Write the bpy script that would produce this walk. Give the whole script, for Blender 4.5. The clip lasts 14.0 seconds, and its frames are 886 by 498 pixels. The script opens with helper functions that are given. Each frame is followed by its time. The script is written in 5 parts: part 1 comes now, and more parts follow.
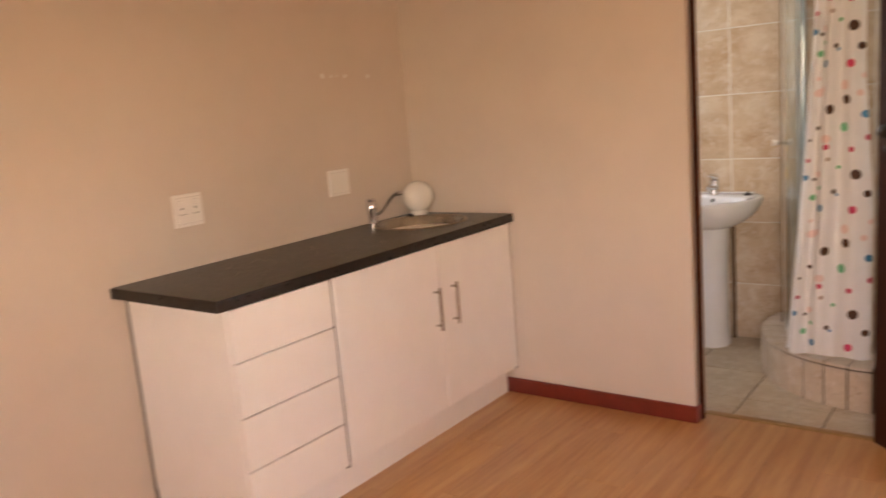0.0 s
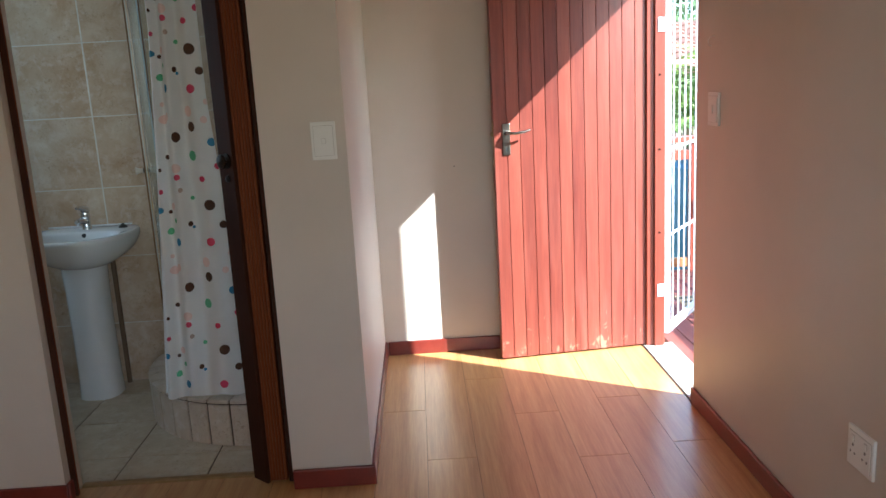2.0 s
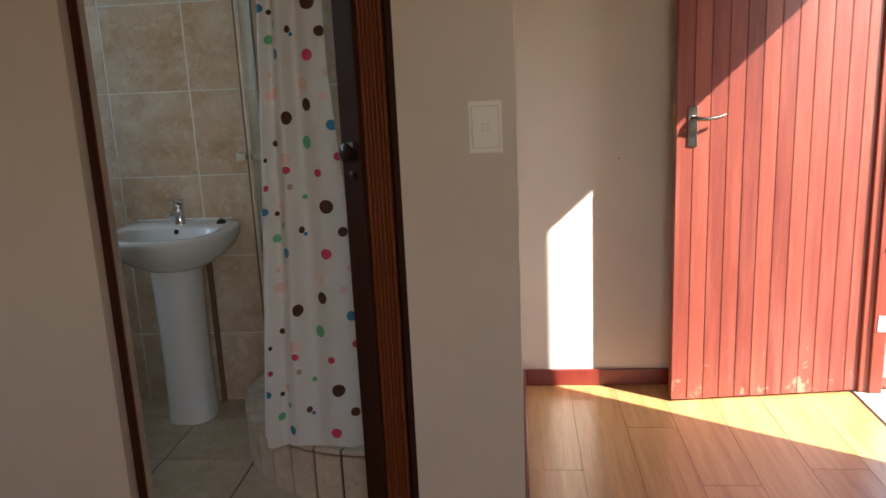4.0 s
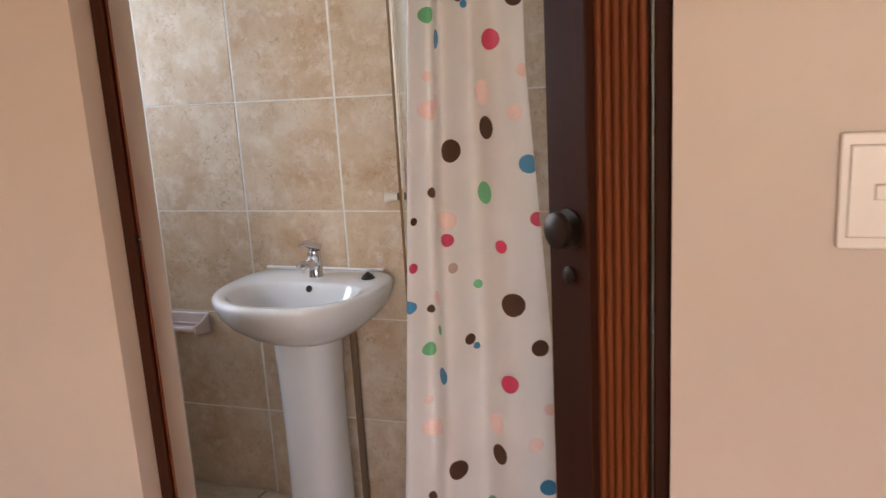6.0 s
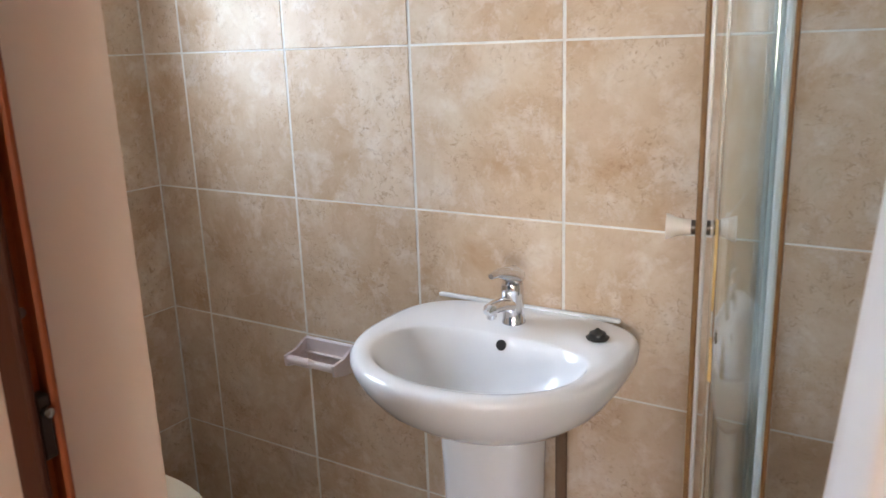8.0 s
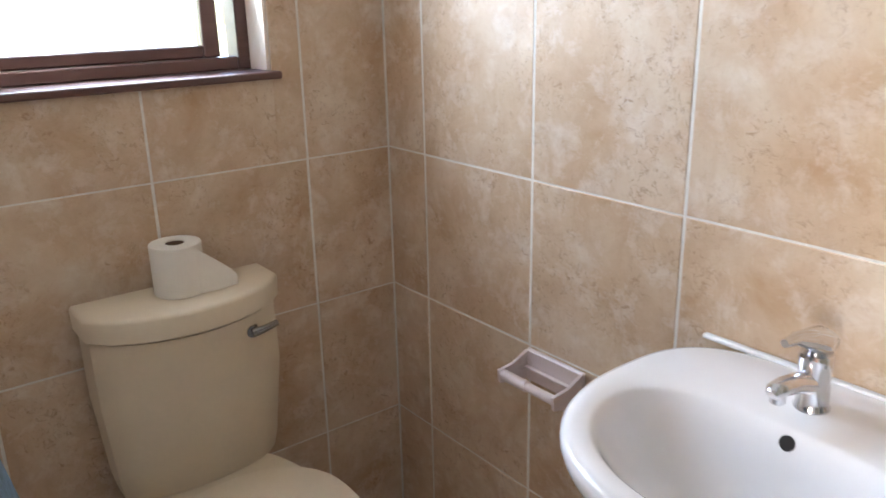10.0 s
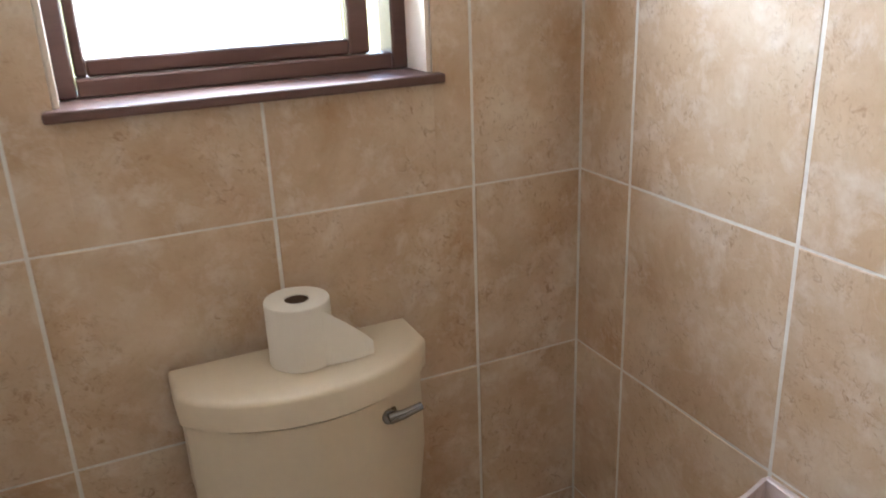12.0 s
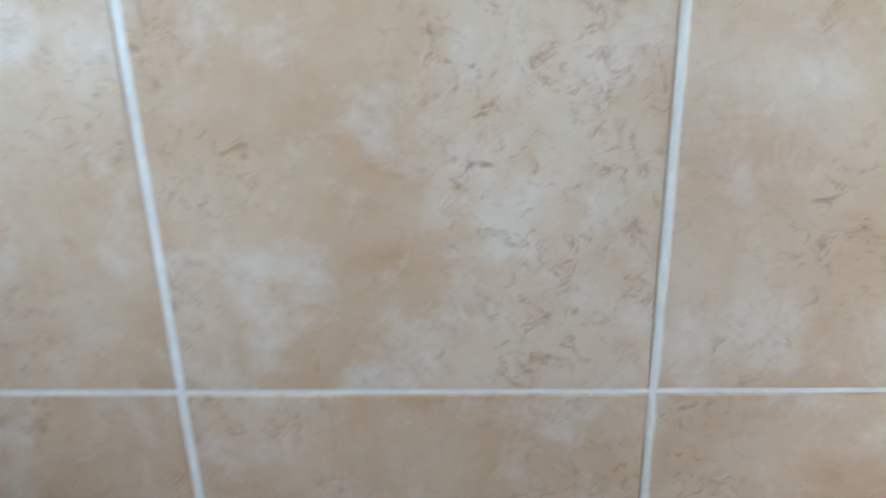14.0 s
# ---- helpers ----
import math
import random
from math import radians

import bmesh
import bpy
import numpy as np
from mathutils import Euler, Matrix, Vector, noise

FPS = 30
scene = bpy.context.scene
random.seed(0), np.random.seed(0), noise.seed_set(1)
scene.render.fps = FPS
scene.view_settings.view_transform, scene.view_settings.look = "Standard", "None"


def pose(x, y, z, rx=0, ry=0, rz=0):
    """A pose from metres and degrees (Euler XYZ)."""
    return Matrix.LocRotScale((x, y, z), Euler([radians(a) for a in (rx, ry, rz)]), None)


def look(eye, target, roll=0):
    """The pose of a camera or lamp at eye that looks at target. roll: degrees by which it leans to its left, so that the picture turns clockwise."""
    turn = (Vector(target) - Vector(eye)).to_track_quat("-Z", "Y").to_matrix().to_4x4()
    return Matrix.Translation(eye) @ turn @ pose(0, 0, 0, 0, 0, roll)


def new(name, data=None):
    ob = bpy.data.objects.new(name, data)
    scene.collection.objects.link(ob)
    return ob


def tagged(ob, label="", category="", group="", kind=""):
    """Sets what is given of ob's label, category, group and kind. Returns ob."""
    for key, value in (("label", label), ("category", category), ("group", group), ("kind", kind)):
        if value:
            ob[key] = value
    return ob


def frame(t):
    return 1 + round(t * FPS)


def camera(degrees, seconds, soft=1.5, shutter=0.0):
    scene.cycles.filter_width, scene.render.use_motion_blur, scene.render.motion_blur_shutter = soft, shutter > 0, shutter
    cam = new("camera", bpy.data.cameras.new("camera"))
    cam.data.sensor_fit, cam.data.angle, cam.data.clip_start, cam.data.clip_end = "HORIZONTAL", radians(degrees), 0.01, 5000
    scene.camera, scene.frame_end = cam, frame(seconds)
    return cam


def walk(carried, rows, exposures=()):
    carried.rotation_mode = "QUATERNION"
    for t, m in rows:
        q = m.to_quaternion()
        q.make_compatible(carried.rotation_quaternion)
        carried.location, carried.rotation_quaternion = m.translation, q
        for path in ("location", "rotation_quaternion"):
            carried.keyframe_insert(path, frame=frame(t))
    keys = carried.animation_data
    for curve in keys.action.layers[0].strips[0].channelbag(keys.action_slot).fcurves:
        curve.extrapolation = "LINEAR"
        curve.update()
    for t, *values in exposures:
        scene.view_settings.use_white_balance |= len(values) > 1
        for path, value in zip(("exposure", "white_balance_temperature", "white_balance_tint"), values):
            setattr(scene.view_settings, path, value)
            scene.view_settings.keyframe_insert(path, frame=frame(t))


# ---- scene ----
cam = camera(58.49, 14.0, soft=1.5, shutter=0.3)
PATH = [
    (0, pose(0.013, -3.205, 1.441, 79.69, 4.75, 36.49)),
    (0.5, pose(0.074, -3.091, 1.449, 80.19, 3.93, 23.81)),
    (1, pose(0.106, -2.990, 1.465, 79.68, 4.41, 11.95)),
    (1.5, pose(0.167, -2.876, 1.463, 78.49, 4.49, 2.47)),
    (2, pose(0.244, -2.726, 1.450, 77.96, 3.10, -2.01)),
    (2.5, pose(0.244, -2.593, 1.408, 76.76, 2.02, -0.16)),
    (3, pose(0.143, -2.399, 1.430, 76.14, 2.35, 1.71)),
    (3.2, pose(0.117, -2.316, 1.431, 76.34, 2.59, 2.48)),
    (5.5, pose(-0.209, -1.233, 1.404, 77.66, 2.63, 13.80)),
    (6, pose(-0.249, -0.969, 1.422, 77.47, 3.22, 18.39)),
    (6.5, pose(-0.368, -0.743, 1.391, 76.64, 3.00, 19.54)),
    (7, pose(-0.532, -0.561, 1.401, 76.57, 2.42, 20.55)),
    (7.5, pose(-0.643, -0.349, 1.376, 75.61, 2.26, 27.06)),
    (8, pose(-0.730, -0.172, 1.369, 75.45, 1.92, 31.63)),
    (8.2, pose(-0.756, -0.132, 1.365, 74.75, 1.97, 32.57)),
    (10.3, pose(-1.022, 0.203, 1.373, 72.47, 1.51, 53.46)),
    (10.5, pose(-1.071, 0.191, 1.380, 73.40, 1.79, 53.65)),
    (11, pose(-1.148, 0.220, 1.383, 74.99, 1.27, 58.86)),
    (11.5, pose(-1.246, 0.333, 1.395, 74.92, 1.48, 65.05)),
    (12, pose(-1.350, 0.428, 1.385, 70.04, 2.16, 64.81)),
    (12.5, pose(-1.441, 0.510, 1.359, 65.37, 3.51, 58.86)),
    (13, pose(-1.623, 0.564, 1.344, 66.36, 2.47, 40.73)),
    (13.5, pose(-1.739, 0.651, 1.326, 66.32, 2.15, 23.13)),
    (14, pose(-1.819, 0.747, 1.334, 68.15, 1.46, 2.02)),
]
EXPOSURES = [(0.0, 3.75, 8000, 20), (0.5, 3.6, 5700, 8), (1.0, 3.35, 5200, -4), (1.5, 2.8, 5300, -2), (2.0, 2.4, 5400, -4), (2.5, 2.3, 5300, -5), (3.0, 2.05, 5300, -5),
             (5.5, 3.15, 7900, 19), (6.0, 3.65, 6700, 17), (6.5, 4.05, 7000, 18), (7.5, 4.08, 6500, 15), (8.2, 4.18, 6400, 14), (10.5, 4.35, 6500, 16), (11.5, 4.35, 6550, 15),
             (12.5, 4.4, 7200, 18), (13.0, 4.35, 6500, 11), (13.5, 4.3, 5950, 8), (14.0, 4.0, 5550, 5)]
walk(cam, PATH, EXPOSURES)

# ---- light ----
SUN_WAY = Vector((-1.6, 1.0, -1.456)).normalized()
world = bpy.data.worlds.new("world")
scene.world = world
world.use_nodes = True
wn = world.node_tree.nodes
sky = wn.new("ShaderNodeTexSky")
sky.sky_type = "NISHITA"
sky.sun_disc = False
sky.sun_elevation = radians(37.7)
sky.sun_rotation = radians(122)
sky.altitude = 200
world.node_tree.links.new(sky.outputs[0], wn["Background"].inputs[0])
wn["Background"].inputs[1].default_value = 0.15
sun = new("sun", bpy.data.lights.new("sun", "SUN"))
sun.data.energy = 4.8
sun.data.angle = radians(0.53)
sun.data.color = (1.0, 0.95, 0.89)
sun.matrix_world = look((0, 0, 8), Vector((0, 0, 8)) + SUN_WAY)


def opening_lamp(x, y, z, w, h, way, power, color):
    """Area lamp in a window's opening, standing in for sky light."""
    lamp = new("opening_lamp", bpy.data.lights.new("opening_lamp", "AREA"))
    lamp.data.shape, lamp.data.size, lamp.data.size_y = "RECTANGLE", w, h
    lamp.data.energy, lamp.data.color = power, color
    lamp.matrix_world = look((x, y, z), Vector((x, y, z)) + Vector(way))
    return lamp


# ---- materials ----
def mat(name):
    m = bpy.data.materials.new(name)
    m.use_nodes = True
    nt = m.node_tree
    return m, nt, nt.nodes["Principled BSDF"]


def node(nt, kind, **values):
    n = nt.nodes.new(kind)
    for k, v in values.items():
        if k in n.inputs:
            n.inputs[k].default_value = v
    return n


def coords(nt, scale=(1, 1, 1), world_space=True, shuffle=0.0):
    """Object or world place, scaled; shuffle moves the pattern from piece to piece."""
    if world_space:
        src = nt.nodes.new("ShaderNodeNewGeometry").outputs["Position"]
    else:
        src = nt.nodes.new("ShaderNodeTexCoord").outputs["Object"]
    mp = nt.nodes.new("ShaderNodeMapping")
    mp.inputs["Scale"].default_value = scale
    nt.links.new(src, mp.inputs["Vector"])
    if shuffle:
        info = nt.nodes.new("ShaderNodeObjectInfo")
        mul = nt.nodes.new("ShaderNodeMath")
        mul.operation = "MULTIPLY"
        mul.inputs[1].default_value = shuffle
        nt.links.new(info.outputs["Random"], mul.inputs[0])
        comb = nt.nodes.new("ShaderNodeCombineXYZ")
        for i in range(3):
            nt.links.new(mul.outputs[0], comb.inputs[i])
        nt.links.new(comb.outputs[0], mp.inputs["Location"])
    return mp.outputs[0]


def noise_tex(nt, vec, scale, detail=4.0, rough=0.55, distort=0.0):
    n = nt.nodes.new("ShaderNodeTexNoise")
    n.inputs["Scale"].default_value = scale
    n.inputs["Detail"].default_value = detail
    n.inputs["Roughness"].default_value = rough
    n.inputs["Distortion"].default_value = distort
    nt.links.new(vec, n.inputs["Vector"])
    return n.outputs[0]


def ramp(nt, src, stops):
    r = nt.nodes.new("ShaderNodeValToRGB")
    e = r.color_ramp.elements
    while len(e) < len(stops):
        e.new(0.5)
    for el, (p, c) in zip(e, stops):
        el.position = p
        el.color = (*c, 1) if len(c) == 3 else c
    nt.links.new(src, r.inputs[0])
    return r.outputs[0]


def mix(nt, fac, a, b, kind="MIX"):
    m = nt.nodes.new("ShaderNodeMix")
    m.data_type, m.blend_type = "RGBA", kind
    for sock, v in ((0, fac), (6, a), (7, b)):
        if isinstance(v, (int, float)):
            m.inputs[sock].default_value = v
        elif isinstance(v, tuple):
            m.inputs[sock].default_value = (*v, 1)
        else:
            nt.links.new(v, m.inputs[sock])
    return m.outputs[2]


def bump(nt, bsdf, height, strength=0.2, dist=0.005):
    b = nt.nodes.new("ShaderNodeBump")
    b.inputs["Strength"].default_value = strength
    b.inputs["Distance"].default_value = dist
    nt.links.new(height, b.inputs["Height"])
    nt.links.new(b.outputs[0], bsdf.inputs["Normal"])


def simple(name, color, rough=0.5, metal=0.0, vary=0.08, scale=9.0, relief=0.0, relief_scale=120.0, coat=0.0):
    """A plain finish with slight unevenness of tone and gloss at two scales."""
    m, nt, b = mat(name)
    v = coords(nt)
    big, fine = noise_tex(nt, v, scale), noise_tex(nt, v, scale * 9, 3)
    lo = tuple(max(0, c * (1 - vary)) for c in color)
    hi = tuple(min(1, c * (1 + vary)) for c in color)
    c1 = ramp(nt, big, [(0.3, lo), (0.7, hi)])
    c2 = mix(nt, 0.35, c1, ramp(nt, fine, [(0.3, lo), (0.7, hi)]))
    nt.links.new(c2, b.inputs["Base Color"])
    rr = ramp(nt, big, [(0.2, (max(0.02, rough - 0.06),) * 3), (0.8, (min(1, rough + 0.06),) * 3)])
    nt.links.new(rr, b.inputs["Roughness"])
    b.inputs["Metallic"].default_value = metal
    b.inputs["Coat Weight"].default_value = coat
    if relief:
        bump(nt, b, noise_tex(nt, v, relief_scale, 3), relief, 0.003)
    return m


def wall_paint(name, color):
    m, nt, b = mat(name)
    v = coords(nt)
    big = noise_tex(nt, v, 1.3, 5, 0.6)
    roll = noise_tex(nt, v, 90, 3)
    lo, hi = tuple(c * 0.93 for c in color), tuple(min(1, c * 1.04) for c in color)
    c = ramp(nt, big, [(0.3, lo), (0.7, hi)])
    marks = noise_tex(nt, v, 7.0, 8, 0.75, 0.6)
    c = mix(nt, ramp(nt, marks, [(0.66, (0, 0, 0)), (0.78, (0.35, 0.35, 0.35))]), c, tuple(x * 0.78 for x in color))
    nt.links.new(c, b.inputs["Base Color"])
    b.inputs["Roughness"].default_value = 0.42
    b.inputs["Specular IOR Level"].default_value = 0.35
    bump(nt, b, roll, 0.12, 0.002)
    return m


def wall_tile(name, lo, mid, hi, rough=0.3):
    """Glazed ceramic with clouds, pale flecks and darker scratchy spots, shifted on each tile."""
    m, nt, b = mat(name)
    v = coords(nt, shuffle=37.0)
    cloud = noise_tex(nt, v, 6.5, 6, 0.62, 0.4)
    c = ramp(nt, cloud, [(0.28, lo), (0.5, mid), (0.74, hi)])
    pale = noise_tex(nt, v, 17, 6, 0.68, 0.3)
    c = mix(nt, ramp(nt, pale, [(0.50, (0, 0, 0)), (0.70, (0.62, 0.62, 0.62))]), c, (min(1, hi[0] * 1.10), hi[1] * 1.18, hi[2] * 1.34))
    where = ramp(nt, noise_tex(nt, v, 8.0, 3, 0.5), [(0.43, (0, 0, 0)), (0.60, (1, 1, 1))])
    dark = ramp(nt, noise_tex(nt, v, 64, 7, 0.78, 0.9), [(0.53, (0, 0, 0)), (0.67, (0.8, 0.8, 0.8))])
    c = mix(nt, mix(nt, 1.0, where, dark, "MULTIPLY"), c, (lo[0] * 0.66, lo[1] * 0.56, lo[2] * 0.48))
    vein = ramp(nt, noise_tex(nt, v, 42, 7, 0.8, 0.5), [(0.55, (0, 0, 0)), (0.62, (0.2, 0.2, 0.2)), (0.69, (0, 0, 0))])
    c = mix(nt, vein, c, (lo[0] * 0.85, lo[1] * 0.72, lo[2] * 0.62))
    nt.links.new(c, b.inputs["Base Color"])
    rr = ramp(nt, cloud, [(0.2, (rough - 0.07,) * 3), (0.8, (rough + 0.1,) * 3)])
    nt.links.new(rr, b.inputs["Roughness"])
    bump(nt, b, noise_tex(nt, v, 22, 6, 0.65), 0.12, 0.004)
    return m


def wood(name, dark, mid, light, along="y", rough=0.35, grain=1.0, shuffle=23.0, coat=0.0, relief=0.05, spec=0.5, worn=0.0, tone_mix=0.36):
    """Stained wood or wood print, its grain drawn out along one axis."""
    m, nt, b = mat(name)
    s = {"x": (1.2, 26, 26), "y": (26, 1.2, 26), "z": (26, 26, 1.2)}[along]
    v = coords(nt, s, shuffle=shuffle)
    fib = noise_tex(nt, v, 1.0 * grain, 6, 0.65, 0.35)
    fine = noise_tex(nt, v, 6.0 * grain, 4, 0.7, 0.2)
    c = ramp(nt, fib, [(0.3, dark), (0.5, mid), (0.72, light)])
    c = mix(nt, 0.3, c, ramp(nt, fine, [(0.35, dark), (0.65, light)]))
    tone = nt.nodes.new("ShaderNodeObjectInfo").outputs["Random"]
    c = mix(nt, tone_mix, c, ramp(nt, tone, [(0.0, dark), (1.0, light)]))
    if worn:
        # paint scuffed to pale wood in flakes along the bottom edge
        sep = nt.nodes.new("ShaderNodeSeparateXYZ")
        nt.links.new(nt.nodes.new("ShaderNodeNewGeometry").outputs["Position"], sep.inputs[0])
        low = ramp(nt, sep.outputs["Z"], [(0.0, (0.16,) * 3), (0.13, (0.11,) * 3), (0.28, (0.0,) * 3)])
        flake = noise_tex(nt, coords(nt, (14, 14, 7)), 1.6, 7, 0.7, 0.8)
        add = nt.nodes.new("ShaderNodeMath")
        nt.links.new(flake, add.inputs[0])
        nt.links.new(low, add.inputs[1])
        c = mix(nt, ramp(nt, add.outputs[0], [(0.71, (0, 0, 0)), (0.77, (worn,) * 3)]), c, (0.55, 0.33, 0.22))
        fade = noise_tex(nt, coords(nt, (9, 9, 1.1), shuffle=17.0), 1.2, 4, 0.6)
        c = mix(nt, ramp(nt, fade, [(0.5, (0, 0, 0)), (0.75, (0.35,) * 3)]), c, (0.34, 0.13, 0.10))
    b.inputs["Specular IOR Level"].default_value = spec
    nt.links.new(c, b.inputs["Base Color"])
    rr = ramp(nt, fine, [(0.2, (rough - 0.05,) * 3), (0.8, (rough + 0.1,) * 3)])
    nt.links.new(rr, b.inputs["Roughness"])
    b.inputs["Coat Weight"].default_value = coat
    b.inputs["Coat Roughness"].default_value = 0.27
    b.inputs["Coat IOR"].default_value = 1.55
    bump(nt, b, fine, relief, 0.002)
    return m


def glass_mat(name, tint=(1, 1, 1), rough=0.0):
    m, nt, b = mat(name)
    b.inputs["Base Color"].default_value = (*tint, 1)
    b.inputs["Transmission Weight"].default_value = 1.0
    b.inputs["Roughness"].default_value = rough
    b.inputs["IOR"].default_value = 1.45
    return m


def curtain_mat():
    m, nt, b = mat("curtain_fabric")
    v = coords(nt)
    fold = noise_tex(nt, v, 14, 3)
    c = ramp(nt, fold, [(0.3, (0.90, 0.89, 0.89)), (0.7, (0.94, 0.93, 0.93))])
    nt.links.new(c, b.inputs["Base Color"])
    b.inputs["Roughness"].default_value = 0.45
    tr = nt.nodes.new("ShaderNodeBsdfTranslucent")
    nt.links.new(c, tr.inputs["Color"])
    ms = nt.nodes.new("ShaderNodeMixShader")
    ms.inputs[0].default_value = 0.36
    nt.links.new(b.outputs[0], ms.inputs[1])
    nt.links.new(tr.outputs[0], ms.inputs[2])
    nt.links.new(ms.outputs[0], nt.nodes["Material Output"].inputs[0])
    bump(nt, b, noise_tex(nt, v, 60, 3), 0.1, 0.002)
    return m


M_WALL = wall_paint("cream_wall_paint", (0.66, 0.565, 0.485))
M_REVEAL = wall_paint("reveal_paint", (0.75, 0.645, 0.55))
M_CEIL = wall_paint("ceiling_paint", (0.80, 0.78, 0.74))
M_GROUT = simple("grout", (0.76, 0.74, 0.70), 0.85, vary=0.15, scale=14, relief=0.25)
M_GROUT_FLOOR = simple("floor_grout", (0.075, 0.050, 0.036), 0.9, vary=0.3, scale=14)
M_TILE = wall_tile("wall_tile", (0.48, 0.315, 0.185), (0.60, 0.450, 0.315), (0.70, 0.585, 0.455), 0.38)
M_FTILE = wall_tile("floor_tile", (0.42, 0.32, 0.21), (0.52, 0.42, 0.30), (0.60, 0.51, 0.39), 0.36)
M_CTILE = wall_tile("curb_tile", (0.50, 0.38, 0.28), (0.60, 0.48, 0.37), (0.67, 0.56, 0.46), 0.35)
M_LAM = wood("laminate_floor", (0.36, 0.145, 0.042), (0.55, 0.282, 0.104), (0.69, 0.405, 0.175), "y", 0.33, shuffle=41, coat=0.75, tone_mix=0.16)
M_SEAM = simple("floor_seam", (0.035, 0.018, 0.010), 0.8)
M_SKIRT = simple("red_skirting_paint", (0.17, 0.022, 0.014), 0.33, vary=0.2, scale=16, coat=0.15)
M_WHITE = simple("white_melamine", (0.85, 0.82, 0.79), 0.36, vary=0.025)
# grey with the shadow of the cabinet gaps put into the colour
M_EDGE_SHADE = simple("edge_gap_shade", (0.22, 0.20, 0.185), 0.4)
M_TOP = simple("dark_laminate_worktop", (0.016, 0.011, 0.008), 0.30, vary=0.4, scale=60)
M_TOP.node_tree.nodes["Principled BSDF"].inputs["Specular IOR Level"].default_value = 0.28
M_STEEL = simple("brushed_steel", (0.40, 0.38, 0.35), 0.24, 1.0, vary=0.08, scale=30)
M_CHROME = simple("chrome", (0.72, 0.72, 0.74), 0.10, 1.0, vary=0.03)
M_DARKMETAL = simple("dull_metal", (0.13, 0.115, 0.10), 0.42, 1.0, vary=0.15)
M_KNOB = simple("dark_bronze_knob", (0.030, 0.017, 0.011), 0.4, 0.6, vary=0.15)
M_LEVER = simple("tarnished_chrome", (0.30, 0.28, 0.26), 0.25, 1.0, vary=0.1)
M_CERAMIC = simple("white_ceramic", (0.82, 0.82, 0.83), 0.10, vary=0.015, coat=0.4)
M_CREAM = simple("cream_ceramic", (0.74, 0.64, 0.49), 0.45, vary=0.04)
M_PLASTIC = simple("white_plastic", (0.84, 0.80, 0.75), 0.35, vary=0.02)
M_PINKPL = simple("pale_lilac_plastic", (0.66, 0.56, 0.55), 0.3, vary=0.04)
M_GLOBE = simple("opal_glass", (0.80, 0.77, 0.72), 0.12, vary=0.02, coat=0.5)
M_BLACK = simple("black_rubber", (0.015, 0.015, 0.016), 0.45)
M_PAPER = simple("toilet_paper", (0.80, 0.76, 0.68), 0.95, vary=0.03, relief=0.3, relief_scale=300)
M_CARD = simple("cardboard", (0.16, 0.10, 0.06), 0.9)
M_DOOR = wood("red_stained_door", (0.085, 0.014, 0.011), (0.195, 0.034, 0.023), (0.32, 0.082, 0.052), "z", 0.36, shuffle=31, coat=0.05, worn=0.5)
M_FRAME = wood("red_stained_frame", (0.18, 0.030, 0.018), (0.27, 0.055, 0.032), (0.34, 0.085, 0.05), "z", 0.36)
M_FOLD = wood("folding_door_veneer", (0.14, 0.033, 0.009), (0.175, 0.043, 0.012), (0.22, 0.058, 0.017), "z", 0.5, spec=0.2)
M_DARKWOOD = wood("dark_brown_wood", (0.028, 0.0085, 0.0040), (0.044, 0.014, 0.0070), (0.060, 0.020, 0.010), "z", 0.6, spec=0.12)
M_WINWOOD = wood("window_wood", (0.085, 0.042, 0.036), (0.125, 0.064, 0.055), (0.17, 0.09, 0.075), "y", 0.4)
M_BRASS = simple("worn_brass_strip", (0.42, 0.27, 0.13), 0.38, 0.7, vary=0.2, scale=30)
M_CURTAIN = curtain_mat()
M_DOT = {"brown": simple("brown_dot", (0.062, 0.022, 0.008), 0.75), "blue": simple("blue_dot", (0.03, 0.22, 0.42), 0.5),
         "green": simple("green_dot", (0.14, 0.48, 0.25), 0.5), "crimson": simple("crimson_dot", (0.58, 0.045, 0.12), 0.5),
         "pink": simple("pink_dot", (0.89, 0.69, 0.66), 0.6), "grey": simple("taupe_dot", (0.48, 0.37, 0.32), 0.5)}
M_GLASS = glass_mat("clear_glass", (0.96, 0.98, 0.97))
M_SHOWER = glass_mat("shower_glass", (0.88, 0.94, 0.925), 0.0)
M_ALU = simple("white_aluminium", (0.62, 0.60, 0.55), 0.35, 0.3, vary=0.05)
M_BAR = simple("grey_painted_bar", (0.26, 0.25, 0.26), 0.45, 0.2, vary=0.08)
M_GLUE = simple("yellow_brown_sealant", (0.46, 0.27, 0.07), 0.5, vary=0.25, scale=40)
M_STAIN = simple("yellowed_sealant", (0.50, 0.33, 0.07), 0.5, vary=0.25, scale=40)
M_SEALBLUE = simple("pale_seal_strip", (0.40, 0.48, 0.50), 0.5, vary=0.06)
M_TOWEL = simple("blue_grey_towel", (0.15, 0.20, 0.23), 0.95, vary=0.35, scale=40, relief=0.9, relief_scale=500)
M_TOWELW = simple("pale_towel_band", (0.60, 0.56, 0.50), 0.95, vary=0.1, scale=40, relief=0.9, relief_scale=500)
M_GATE = simple("white_gate_paint", (0.62, 0.62, 0.67), 0.35, vary=0.03)
M_STONE = simple("pale_threshold_stone", (0.46, 0.42, 0.37), 0.6, vary=0.12, scale=20, relief=0.15)
M_DECK = wood("red_deck_board", (0.16, 0.035, 0.025), (0.23, 0.060, 0.042), (0.30, 0.095, 0.068), "y", 0.55)
